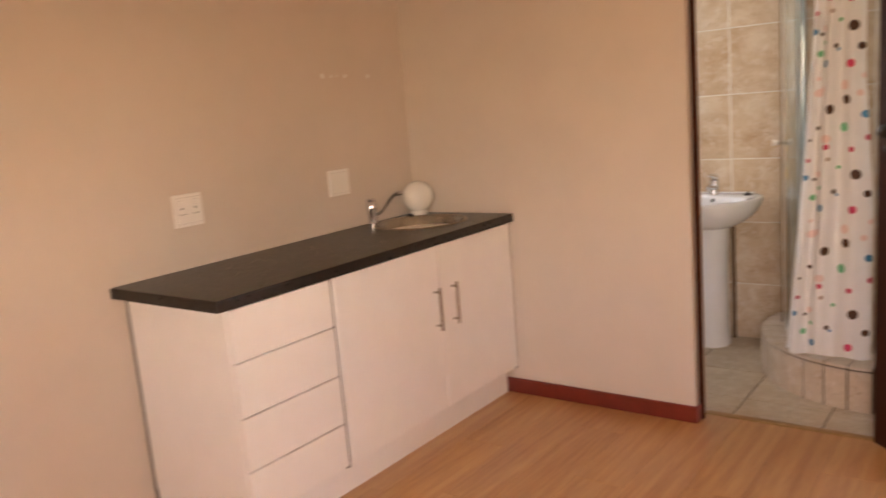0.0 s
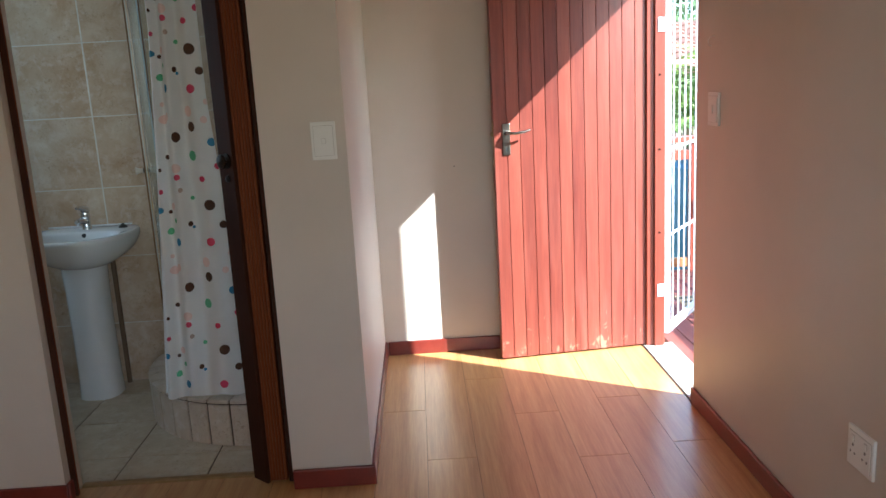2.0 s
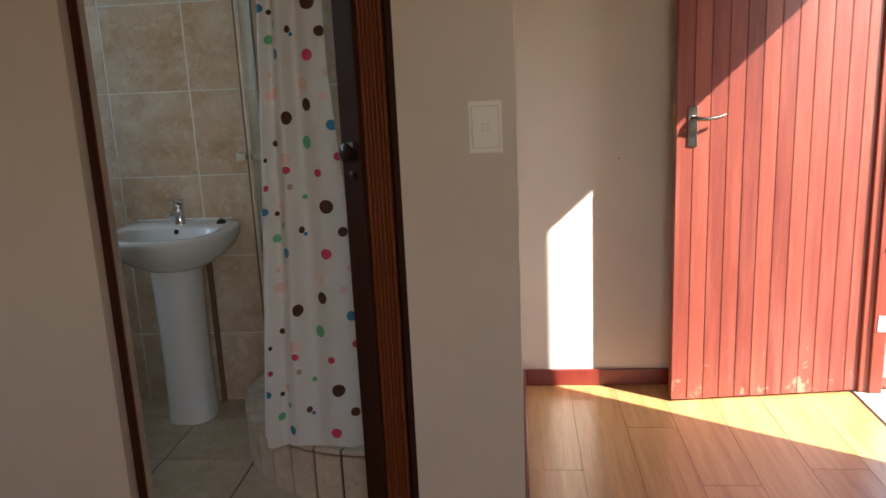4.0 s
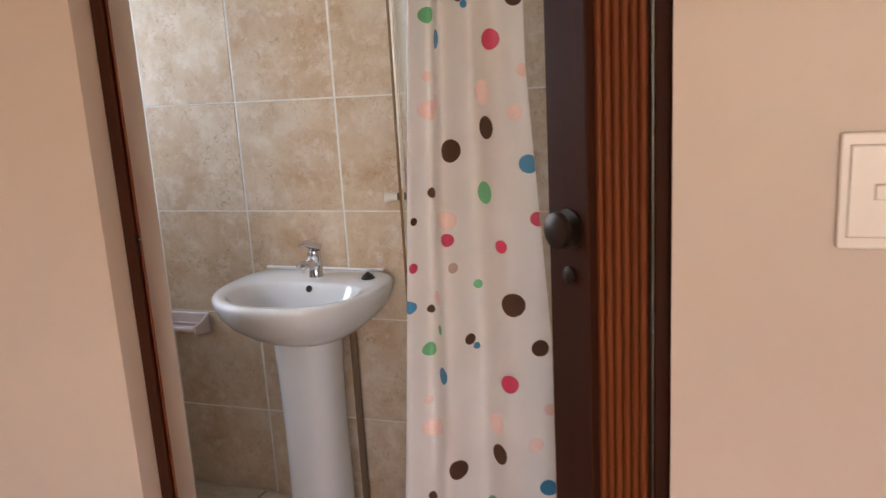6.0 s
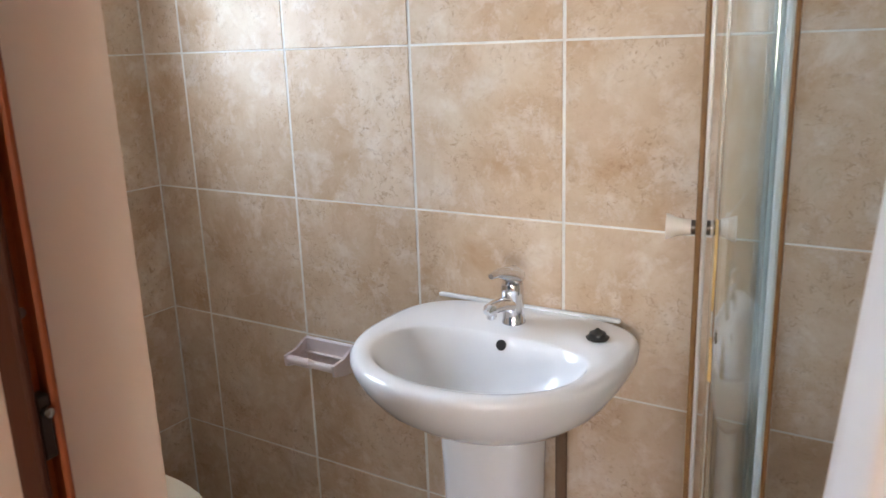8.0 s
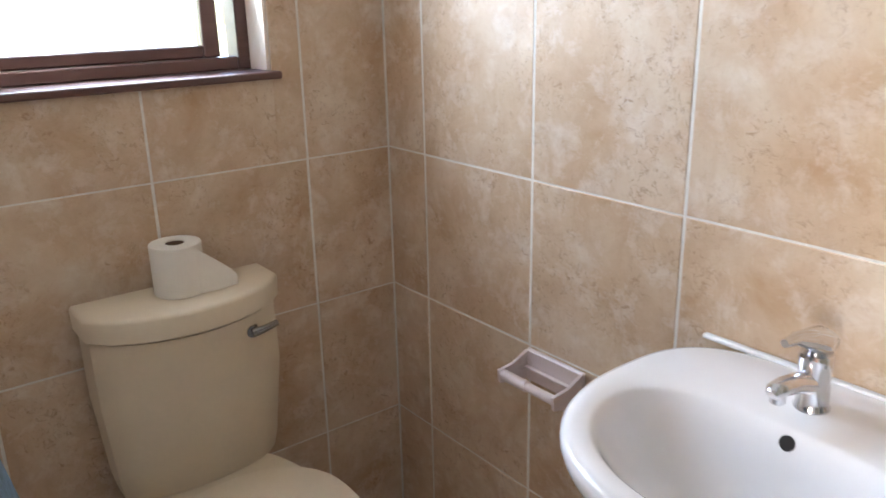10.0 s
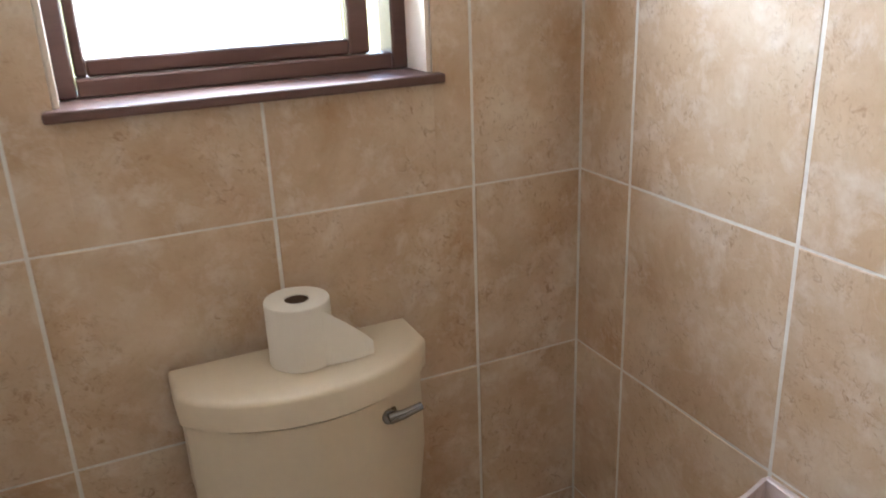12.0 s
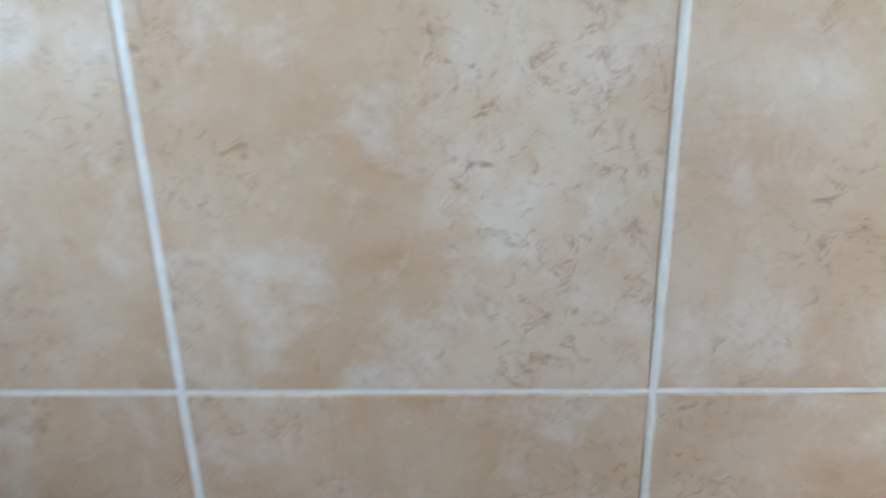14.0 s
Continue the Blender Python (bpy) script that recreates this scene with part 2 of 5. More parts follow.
M_ROOF = simple("terracotta_roof_tile", (0.20, 0.10, 0.072), 0.8, vary=0.3, scale=6, relief=0.3, relief_scale=40)
M_RENDER = simple("outside_plaster", (0.34, 0.30, 0.25), 0.85, vary=0.08, scale=3, relief=0.3, relief_scale=60)
M_LEAF = simple("palm_leaf", (0.17, 0.23, 0.055), 0.5, vary=0.4, scale=5)
M_LEAF2 = simple("shrub_leaf", (0.085, 0.13, 0.045), 0.5, vary=0.4, scale=5)
M_BARK = simple("palm_trunk", (0.16, 0.11, 0.07), 0.9, vary=0.3, scale=20, relief=0.6, relief_scale=40)
M_GRASS = simple("garden_ground", (0.10, 0.12, 0.045), 0.95, vary=0.35, scale=2, relief=0.5, relief_scale=30)
M_BLUE = simple("blue_painted_metal", (0.05, 0.12, 0.19), 0.5, vary=0.15)
M_MAT = simple("brown_mat", (0.30, 0.21, 0.12), 0.95, vary=0.3, scale=60, relief=0.6, relief_scale=200)
M_MAT_SHADE = simple("mat_shadow_stripe", (0.05, 0.042, 0.035), 0.95, vary=0.3, scale=60)
M_ORANGE = wood("orange_stained_timber", (0.34, 0.14, 0.05), (0.45, 0.20, 0.08), (0.55, 0.27, 0.12), "z", 0.6)
M_GAP_SHADE = simple("plate_gap_shade", (0.52, 0.47, 0.42), 0.6)
M_RUN = simple("brown_sealant", (0.20, 0.095, 0.022), 0.5, vary=0.25, scale=40)
M_MARK = simple("grey_print", (0.25, 0.22, 0.20), 0.6)


# ---- mesh helpers ----
def obj(name, bm, material, parent=None, smooth=False):
    me = bpy.data.meshes.new(name)
    bmesh.ops.recalc_face_normals(bm, faces=bm.faces)
    bm.to_mesh(me)
    bm.free()
    if smooth:
        for p in me.polygons:
            p.use_smooth = True
        me.set_sharp_from_angle(angle=radians(42))
    if material:
        me.materials.append(material)
    ob = new(name, me)
    ob.parent = parent
    return ob


def part(name, bm, material, parent, label="", smooth=False):
    ob = obj(name, bm, material, parent, smooth)
    return tagged(ob, label)


def thing(name, label, category, group="", kind="", at=(0, 0, 0)):
    ob = new(name)
    ob.location = at
    ob.empty_display_size = 0.1
    return tagged(ob, label, category, group, kind)


def add_box(bm, x0, x1, y0, y1, z0, z1, bevel=0.0, m=None, seg=1):
    sub = bmesh.new()
    bmesh.ops.create_cube(sub, size=1)
    for v in sub.verts:
        v.co = Vector(((x0 + x1) / 2 + v.co.x * (x1 - x0), (y0 + y1) / 2 + v.co.y * (y1 - y0), (z0 + z1) / 2 + v.co.z * (z1 - z0)))
    if bevel:
        bmesh.ops.bevel(sub, geom=list(sub.edges), offset=bevel, segments=seg, profile=0.5, affect="EDGES")
    if m is not None:
        sub.transform(m)
    join(bm, sub)
    return bm


def join(bm, sub):
    made = {v: bm.verts.new(v.co) for v in sub.verts}
    for f in sub.faces:
        bm.faces.new([made[v] for v in f.verts])
    sub.free()


def box(x0, x1, y0, y1, z0, z1, bevel=0.0, m=None, seg=1):
    return add_box(bmesh.new(), x0, x1, y0, y1, z0, z1, bevel, m, seg)


def add_loft(bm, rings, cap=True, closed=True):
    rows = [[bm.verts.new(p) for p in r] for r in rings]
    n = len(rows[0])
    for a, b in zip(rows, rows[1:]):
        for i in range(n if closed else n - 1):
            bm.faces.new((a[i], a[(i + 1) % n], b[(i + 1) % n], b[i]))
    if cap:
        bm.faces.new(rows[0][::-1])
        bm.faces.new(rows[-1])
    return bm


def loft(rings, cap=True, closed=True):
    return add_loft(bmesh.new(), rings, cap, closed)


def oval(cx, cy, z, rx, ry_front, ry_back=None, n=36, p_front=2.2, p_back=2.2):
    """A rounded outline: front is towards -y."""
    ry_back = ry_front if ry_back is None else ry_back
    out = []
    for i in range(n):
        a = 2 * math.pi * i / n
        c, s = math.cos(a), math.sin(a)
        p, ry = (p_back, ry_back) if s >= 0 else (p_front, ry_front)
        out.append((cx + rx * math.copysign(abs(c) ** (2 / p), c), cy + ry * math.copysign(abs(s) ** (2 / p), s), z))
    return out


def add_tube(bm, pts, r, n=10, radii=None):
    """A round bar along a line of points."""
    pts = [Vector(p) for p in pts]
    rings, last = [], None
    for i, p in enumerate(pts):
        d = (pts[min(i + 1, len(pts) - 1)] - pts[max(i - 1, 0)]).normalized()
        if last is None:
            side = d.orthogonal().normalized()
        else:
            side = (last - d * last.dot(d)).normalized()
        last = side
        up = d.cross(side)
        rr = radii[i] if radii else r
        rings.append([p + (side * math.cos(2 * math.pi * k / n) + up * math.sin(2 * math.pi * k / n)) * rr for k in range(n)])
    return add_loft(bm, rings)


def tube(pts, r, n=10, radii=None):
    return add_tube(bmesh.new(), pts, r, n, radii)


def lathe(profile, m=None, n=24):
    """A turned shape from (radius, height) steps, from bottom to top."""
    bm = loft([[(max(r, 0.0004) * math.cos(2 * math.pi * k / n), max(r, 0.0004) * math.sin(2 * math.pi * k / n), z) for k in range(n)] for r, z in profile])
    if m is not None:
        bm.transform(m)
    return bm


def structure(name, bm, material, label, category, smooth=False):
    return tagged(obj(name, bm, material, None, smooth), label, category, kind="structure")


def panel_with_hole(plane, at0, at1, u0, u1, z0, z1, holes):
    """A wall slab from at0 to at1 across its plane, with rectangular openings (u0, u1, z0, z1)."""
    bm = bmesh.new()
    us = sorted({u0, u1, *[h[0] for h in holes], *[h[1] for h in holes]})
    zs = sorted({z0, z1, *[h[2] for h in holes], *[h[3] for h in holes]})
    for a, b in zip(us, us[1:]):
        for c, d in zip(zs, zs[1:]):
            um, zm = (a + b) / 2, (c + d) / 2
            if any(h[0] < um < h[1] and h[2] < zm < h[3] for h in holes):
                continue
            if plane == "x":
                add_box(bm, at0, at1, a, b, c, d)
            else:
                add_box(bm, a, b, at0, at1, c, d)
    bmesh.ops.remove_doubles(bm, verts=bm.verts, dist=1e-5)
    seen = {}
    for f in list(bm.faces):
        key = frozenset(f.verts)
        seen.setdefault(key, []).append(f)
    for fs in seen.values():
        if len(fs) > 1:
            bmesh.ops.delete(bm, geom=fs, context="FACES_ONLY")
    return bm

# ---- plan ----
LW, RW, BACK = -2.581, 1.387, -4.4      # room: left wall, right wall, back wall
FAR = 1.392                             # far wall of the entrance passage
PF, PT = -0.015, 0.115                  # partition between room and bathroom: its two faces
DL, DR, DTOP = -1.125, -0.292, 2.03     # bathroom doorway
TW, TB = -2.538, 1.252                  # tile faces: window wall and basin wall
SR = -0.10                              # shower side wall
H = 2.5
EY0, EY1, ETOP = 0.516, 1.305, 1.99      # entrance doorway
OUT = 1.498                             # outer face of the entrance wall
T, TX, TZ, TY = 0.351, -1.691, 1.017, 0.680
W1 = (0.400, 0.961, 1.215, 2.05)        # bathroom window

wall_left = structure("wall_left", box(LW - 0.2, LW, BACK, PF, -0.05, H), M_WALL, "cream painted plaster wall behind the kitchen unit", "wall")
W2 = (-0.1, 1.25, 0.9, 2.05)            # assumed window in the back wall, behind the walk, added to light the room
wall_right = structure("wall_right", panel_with_hole("x", RW, OUT, BACK, FAR, -0.05, H, [(EY0, EY1, -0.05, ETOP)]), M_WALL,
                       "cream painted outer wall with the entrance doorway", "wall")
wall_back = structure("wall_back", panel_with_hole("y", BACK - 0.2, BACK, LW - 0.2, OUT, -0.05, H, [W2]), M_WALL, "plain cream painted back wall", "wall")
wall_far = structure("wall_far", box(0.0, OUT, FAR, FAR + 0.2, -0.05, H), M_WALL, "cream painted wall behind the open door", "wall")
wall_partition = structure("wall_partition", panel_with_hole("y", PF, PT, LW - 0.2, 0.0, -0.05, H, [(DL, DR, -0.05, DTOP)]), M_WALL,
                           "cream painted partition with the bathroom doorway", "wall")
wall_passage = structure("wall_passage", box(SR + 0.012, 0.0, PT, FAR + 0.2, -0.05, H), M_WALL, "cream painted wall between shower and passage", "wall")
wall_basin = structure("wall_basin", box(TW - 0.2, SR + 0.012, TB + 0.0008, TB + 0.34, -0.05, H), M_GROUT, "beige tiled bathroom wall with pale grout", "wall")
wall_window = structure("wall_window", panel_with_hole("x", TW - 0.22, TW - 0.0008, PT, TB + 0.0035, -0.05, H, [W1]), M_GROUT,
                        "beige tiled bathroom wall around the window", "wall")
wall_shower = structure("wall_shower", box(SR + 0.0035, SR + 0.012, PT, TB + 0.0035, -0.05, H), M_GROUT, "beige tiled shower wall with pale grout", "wall")
floor = structure("floor", box(LW, RW, BACK, FAR, -0.05, -0.0015), M_SEAM, "orange oak laminate plank floor", "floor")
floor_bathroom = structure("floor_bathroom", box(TW - 0.2, SR + 0.012, PT, TB + 0.01, -0.05, -0.002), M_GROUT_FLOOR, "beige ceramic tiled bathroom floor", "floor")
floor_doorway = structure("floor_doorway", box(DL, DR, 0.0, PT, -0.05, -0.0035), M_SEAM, "floor in the bathroom doorway", "floor")
ceiling = structure("ceiling", box(LW - 0.2, OUT, BACK - 0.2, FAR + 0.2, H, H + 0.15), M_CEIL, "plain white painted ceiling", "ceiling")

# sky light in the bathroom window
opening_lamp(TW - 0.19, (W1[0] + W1[1]) / 2, (W1[2] + W1[3]) / 2, 0.52, 0.78, (1, -0.25, 0.3), 1.25, (0.72, 0.86, 1.0))


# Added fill lamp: brightens the room through the assumed back opening.
opening_lamp((W2[0] + W2[1]) / 2, BACK - 0.17, (W2[2] + W2[3]) / 2, 1.3, 1.1, (0.2, 1, -0.8), 5.2, (1.0, 0.83, 0.70))
# Added overhang, out of view: blocks direct sun at the back opening.
structure("eave", box(LW - 0.2, 3.4, BACK - 1.6, BACK - 0.2, H, H + 0.12), M_CEIL, "unseen overhang added to keep the sun out of the back window", "eave")

# ---- trim ----
def skirting(name, x0, x1, y0, y1):
    bm = box(x0, x1, y0, y1, 0.0, 0.076, 0.005, seg=2)
    return structure(name, bm, M_SKIRT, "glossy dark red painted skirting board", "baseboard")


skirting("baseboard_1", -2.075, DL + 0.012, PF - 0.015, PF - 0.0005)
skirting("baseboard_2", DL + 0.0005, DL + 0.014, PF + 0.001, 0.025)
skirting("baseboard_3", DR + 0.002, 0.016, PF - 0.016, PF - 0.0005)
skirting("baseboard_4", 0.0005, 0.014, PF + 0.001, FAR - 0.002)
skirting("baseboard_5", 0.016, 1.36, FAR - 0.015, FAR - 0.0005)
skirting("baseboard_6", RW - 0.015, RW - 0.0005, BACK + 0.01, EY0 - 0.004)
skirting("baseboard_7", LW + 0.0005, LW + 0.015, BACK + 0.01, -1.76)
skirting("baseboard_8", LW + 0.02, RW - 0.02, BACK + 0.0005, BACK + 0.015)

bm = loft([[(x, PT - 0.022, 0.0), (x, PT - 0.016, 0.005), (x, PT, 0.007), (x, PT + 0.016, 0.005), (x, PT + 0.022, 0.0)] for x in (DL + 0.004, DR - 0.004)], closed=False)
structure("trim_threshold", bm, M_BRASS, "worn brown metal strip across the bathroom doorway", "trim")

# ---- entrance ----
structure("trim_sill", box(RW - 0.002, OUT + 0.049, EY0 + 0.002, EY1 - 0.002, -0.05, 0.004, 0.003), M_STONE, "pale stone doorstep in the entrance", "threshold")

frame_door = thing("door_frame", "red stained wooden entrance door frame", "door frame", kind="structure")
part("jamb", box(RW + 0.012, OUT - 0.002, EY1 - 0.032, EY1 - 0.001, 0.004, ETOP - 0.001, 0.004), M_FRAME, frame_door)
part("jamb", box(RW + 0.05, OUT - 0.008, EY1 - 0.046, EY1 - 0.0325, 0.004, ETOP - 0.043, 0.003), M_FRAME, frame_door)
part("jamb", box(RW + 0.03, OUT - 0.004, EY0 + 0.001, EY0 + 0.023, 0.004, ETOP - 0.001, 0.004), M_FRAME, frame_door)
part("head", box(RW + 0.03, OUT - 0.004, EY0 + 0.0235, EY1 - 0.047, ETOP - 0.042, ETOP - 0.001, 0.004), M_FRAME, frame_door)
for z in (0.62, 1.05, 1.42):
    part("screw", lathe([(0.006, 0), (0.006, 0.003), (0.003, 0.0045)], pose(RW + 0.075, EY1 - 0.046, z, 90)), M_DARKWOOD, frame_door, "dark screw head")

# door leaf: local x from the hinge to the free edge
door_len = math.hypot(1.407 - 0.615, 1.309 - 1.219)
door_turn = math.degrees(math.atan2(1.219 - 1.309, 0.615 - 1.407))
door = thing("door_1", "open red stained tongue-and-groove wooden door standing against the wall", "door", kind="structure")
door.matrix_world = pose(1.407, 1.309, 0, 0, 0, door_turn)
n_board = 12
bw = door_len / n_board
for i in range(n_board):
    a, b = i * bw, (i + 1) * bw
    g = 0.0014
    ring = [(a, 0.005), (a + g * 1.6, 0.0), (b - g * 1.6, 0.0), (b, 0.005), (b, 0.040), (a, 0.040)]
    bm = loft([[(x, y - 0.0, z) for x, y in ring] for z in (0.010, ETOP - 0.036)])
    for v in bm.verts:
        v.co.y = 0.020 - v.co.y
    part("board", bm, M_DOOR, door)

def lever_set(parent, side):
    """Plate, lever and keyhole on one face of the leaf."""
    x = door_len - 0.062
    y0 = 0.0205 if side > 0 else -0.0205
    s = 1 if side > 0 else -1
    part("lever_plate", box(x - 0.020, x + 0.020, min(y0, y0 + s * 0.006), max(y0, y0 + s * 0.006), 1.068, 1.225, 0.003, seg=2), M_LEVER, parent, "worn steel lever plate")
    pts = [(x, y0, 1.178), (x, y0 + s * 0.03, 1.178), (x - 0.012, y0 + s * 0.046, 1.179), (x - 0.04, y0 + s * 0.05, 1.176), (x - 0.085, y0 + s * 0.048, 1.182), (x - 0.112, y0 + s * 0.044, 1.190)]
    part("lever", tube(pts, 0.007, 10, [0.010, 0.009, 0.0085, 0.0075, 0.0065, 0.005]), M_LEVER, parent, "curved steel door lever", True)
    part("keyhole", box(x - 0.003, x + 0.003, y0 + s * 0.0062 - 0.0006, y0 + s * 0.0062 + 0.0006, 1.088, 1.108), M_BLACK, parent)


lever_set(door, 1)
lever_set(door, -1)
part("latch_plate", box(door_len - 0.001, door_len + 0.0015, -0.012, 0.012, 1.02, 1.24, 0.0005), M_BRASS, door, "dull brass latch plate on the edge")
part("latch", box(door_len + 0.0015, door_len + 0.012, -0.007, 0.007, 1.165, 1.185, 0.002), M_BRASS, door)
for z in (0.33, 1.72):
    h = part("hinge", box(-0.006, 0.004, -0.026, -0.021, z - 0.04, z + 0.04, 0.001), M_GATE, door, "white metal butt hinge")

# security gate, hinged at the far jamb and swung out over the deck
gate_len, gate_h = 0.735, 1.91
gate = thing("security_gate", "open white painted steel security gate swung out over the deck", "gate")
gate.matrix_world = pose(1.514, 1.322, 0.050, 0, 0, 54.4)
part("stile", box(0, 0.025, -0.019, 0.019, 0, gate_h, 0.002), M_GATE, gate)
part("stile", box(gate_len - 0.025, gate_len, -0.019, 0.019, 0, gate_h, 0.002), M_GATE, gate)
part("rail", box(0.0252, gate_len - 0.0252, -0.019, 0.019, 0, 0.03, 0.002), M_GATE, gate)
part("rail", box(0.0252, gate_len - 0.0252, -0.0125, 0.0125, gate_h - 0.025, gate_h, 0.002), M_GATE, gate)
for z in (0.52, 0.98, 1.42):
    part("cross_bar", box(0.0252, gate_len - 0.0252, 0.0044, 0.0074, z, z + 0.016, 0.0008), M_GATE, gate)
for i in range(6):
    x = 0.025 + (gate_len - 0.05) * (i + 1) / 7
    part("bar", tube([(x, 0, 0.024), (x, 0, gate_h - 0.024)], 0.0042, 8), M_GATE, gate, smooth=True)
part("lock_box", box(gate_len - 0.075, gate_len - 0.026, -0.015, 0.015, 0.95, 1.06, 0.003), M_GATE, gate)
to_gate = gate.matrix_world.inverted()
for z in (0.31, 1.66):
    plate = box(1.452, 1.489, EY1 - 0.0492, EY1 - 0.0464, z - 0.034, z + 0.034, 0.001)
    add_tube(plate, [(1.492, EY1 - 0.047, z - 0.034), (1.492, EY1 - 0.047, z + 0.034)], 0.0048, 10)
    add_box(plate, 1.494, 1.512, EY1 - 0.0492, EY1 - 0.0464, z - 0.034, z + 0.034, 0.001)
    plate.transform(to_gate)
    hinge = part("hinge", plate, M_GATE, gate, "white painted butt hinge screwed to the jamb")
    for dx, dz in ((1.462, -0.022), (1.472, 0.0), (1.462, 0.022)):
        part("screw", lathe([(0.0035, 0), (0.0035, 0.001), (0.0015, 0.0015)], to_gate @ pose(dx, EY1 - 0.0492, z + dz, 90), 10), M_MARK, hinge)

# ---- bathroom doorway: folding door and its channel ----
fold = thing("folding_door", "brown concertina folding door pushed open in the doorway", "door", kind="structure")
part("track", box(DL + 0.002, DR - 0.002, 0.035, 0.080, DTOP - 0.035, DTOP - 0.001, 0.003), M_DARKWOOD, fold)
part("jamb_channel", box(DR - 0.023, DR - 0.001, 0.020, 0.108, 0.008, DTOP - 0.036, 0.003), M_DARKWOOD, fold, "dark brown fixed channel")
for i in range(7):
    x = -0.393 + i * 0.0108
    prof = [(x - 0.0053, 0.100), (x - 0.0053, 0.0345), (x - 0.0042, 0.0312), (x - 0.0022, 0.0296), (x, 0.0290), (x + 0.0022, 0.0296), (x + 0.0042, 0.0312), (x + 0.0053, 0.0345), (x + 0.0053, 0.100)]
    off = 0.0003 * math.sin(i * 2.1)
    part("fold_panel", loft([[(px, py + off, z) for px, py in prof] for z in (0.012, DTOP - 0.037)]), M_FOLD, fold)
A, Bp = Vector((-0.454, 0.060, 0)), Vector((-0.394, 0.006, 0))
leaf_way = (Bp - A).normalized()
leaf_out = Vector((-leaf_way.y, leaf_way.x, 0)) * -1
if leaf_out.y > 0:
    leaf_out = -leaf_out
post = loft([[A + Vector((0, 0, z)), Bp + Vector((0, 0, z)), Bp - leaf_out * 0.016 + Vector((0, 0, z)), A - leaf_out * 0.016 + Vector((0, 0, z))] for z in (0.012, DTOP - 0.037)])
bmesh.ops.bevel(post, geom=list(post.edges), offset=0.002, segments=1, affect="EDGES")
lead = part("lead_post", post, M_DARKWOOD, fold, "dark brown leading post")
mid = A.lerp(Bp, 0.58) + Vector((0, 0, 1.218))
rot_out = leaf_out.to_track_quat("Z", "Y").to_matrix().to_4x4()
part("knob", lathe([(0.026, 0), (0.026, 0.004), (0.010, 0.006), (0.009, 0.011), (0.018, 0.014), (0.0245, 0.019), (0.023, 0.026), (0.014, 0.030), (0, 0.031)], Matrix.Translation(mid) @ rot_out), M_KNOB, lead, "dark round door knob", True)
part("catch", lathe([(0.012, 0), (0.012, 0.006), (0.005, 0.008), (0, 0.0085)], Matrix.Translation(mid - Vector((0, 0, 0.062))) @ rot_out, 14), M_KNOB, lead, "small dark metal catch", True)

strike = thing("door_channel", "dark brown timber closing channel with a metal catch", "trim", kind="structure")
part("channel_side", box(DL + 0.0005, DL + 0.023, 0.0255, 0.0305, 0.004, DTOP - 0.037, 0.0015), M_DARKWOOD, strike)
part("channel_side", box(DL + 0.0005, DL + 0.021, 0.0392, 0.0440, 0.004, DTOP - 0.037, 0.0015), M_FOLD, strike, "orange-brown channel lip")
part("channel_base", box(DL + 0.0005, DL + 0.012, 0.0307, 0.0390, 0.004, DTOP - 0.037), M_FOLD, strike, "red-brown channel groove")
part("strike_plate", box(DL + 0.0121, DL + 0.0205, 0.0312, 0.0385, 1.166, 1.202, 0.001), M_KNOB, strike, "dark metal strike plate")
part("catch", lathe([(0.0032, 0), (0.0032, 0.003), (0.0025, 0.0045), (0, 0.005)], pose(DL + 0.0204, 0.035, 1.193, 0, 90, 0), 12), M_LEVER, strike, "small steel catch", True)
part("screw", lathe([(0.003, 0), (0.003, 0.0015), (0.0012, 0.002)], pose(DL + 0.012, 0.035, 1.245, 0, 90, 0), 10), M_DARKMETAL, strike)


# ---- kitchen ----
CF, CY0 = -2.001, -1.704
unit = thing("drawer_unit", "white melamine drawer unit with four plain fronts", "cabinet", at=(0, 0, 0))
part("carcass", box(LW + 0.024, CF - 0.019, CY0, -1.233, 0.13, 0.866, 0.001), M_WHITE, unit)
part("plinth", box(LW + 0.024, CF - 0.072, CY0 + 0.004, -1.233, 0.0, 0.1295), M_WHITE, unit)
for z0, z1 in ((0.147, 0.310), (0.316, 0.496), (0.502, 0.682), (0.688, 0.861)):
    part("drawer_front", box(CF - 0.018, CF, CY0 + 0.003, -1.2515, z0, z1, 0.0015), M_WHITE, unit)
# Grey strips draw the shadow in the gaps between fronts and wall.
part("edge_strip", box(CF - 0.0188, CF - 0.012, -1.2510, -1.2335, 0.132, 0.865), M_EDGE_SHADE, unit, "carcass edge between the fronts, coloured grey as gap shadow")
part("wall_gap_shade", box(LW + 0.0005, LW + 0.0235, CY0 + 0.002, CY0 + 0.020, 0.0, 0.866), M_EDGE_SHADE, unit, "grey strip standing in for the shadow gap at the wall")
base = thing("base_cabinet", "white melamine two-door base cabinet under the sink", "cabinet")
part("carcass", box(LW + 0.012, CF - 0.019, -1.2325, PF - 0.004, 0.13, 0.866, 0.001), M_WHITE, base)
part("plinth", box(LW + 0.012, CF - 0.072, -1.2325, PF - 0.018, 0.0, 0.1295), M_WHITE, base)
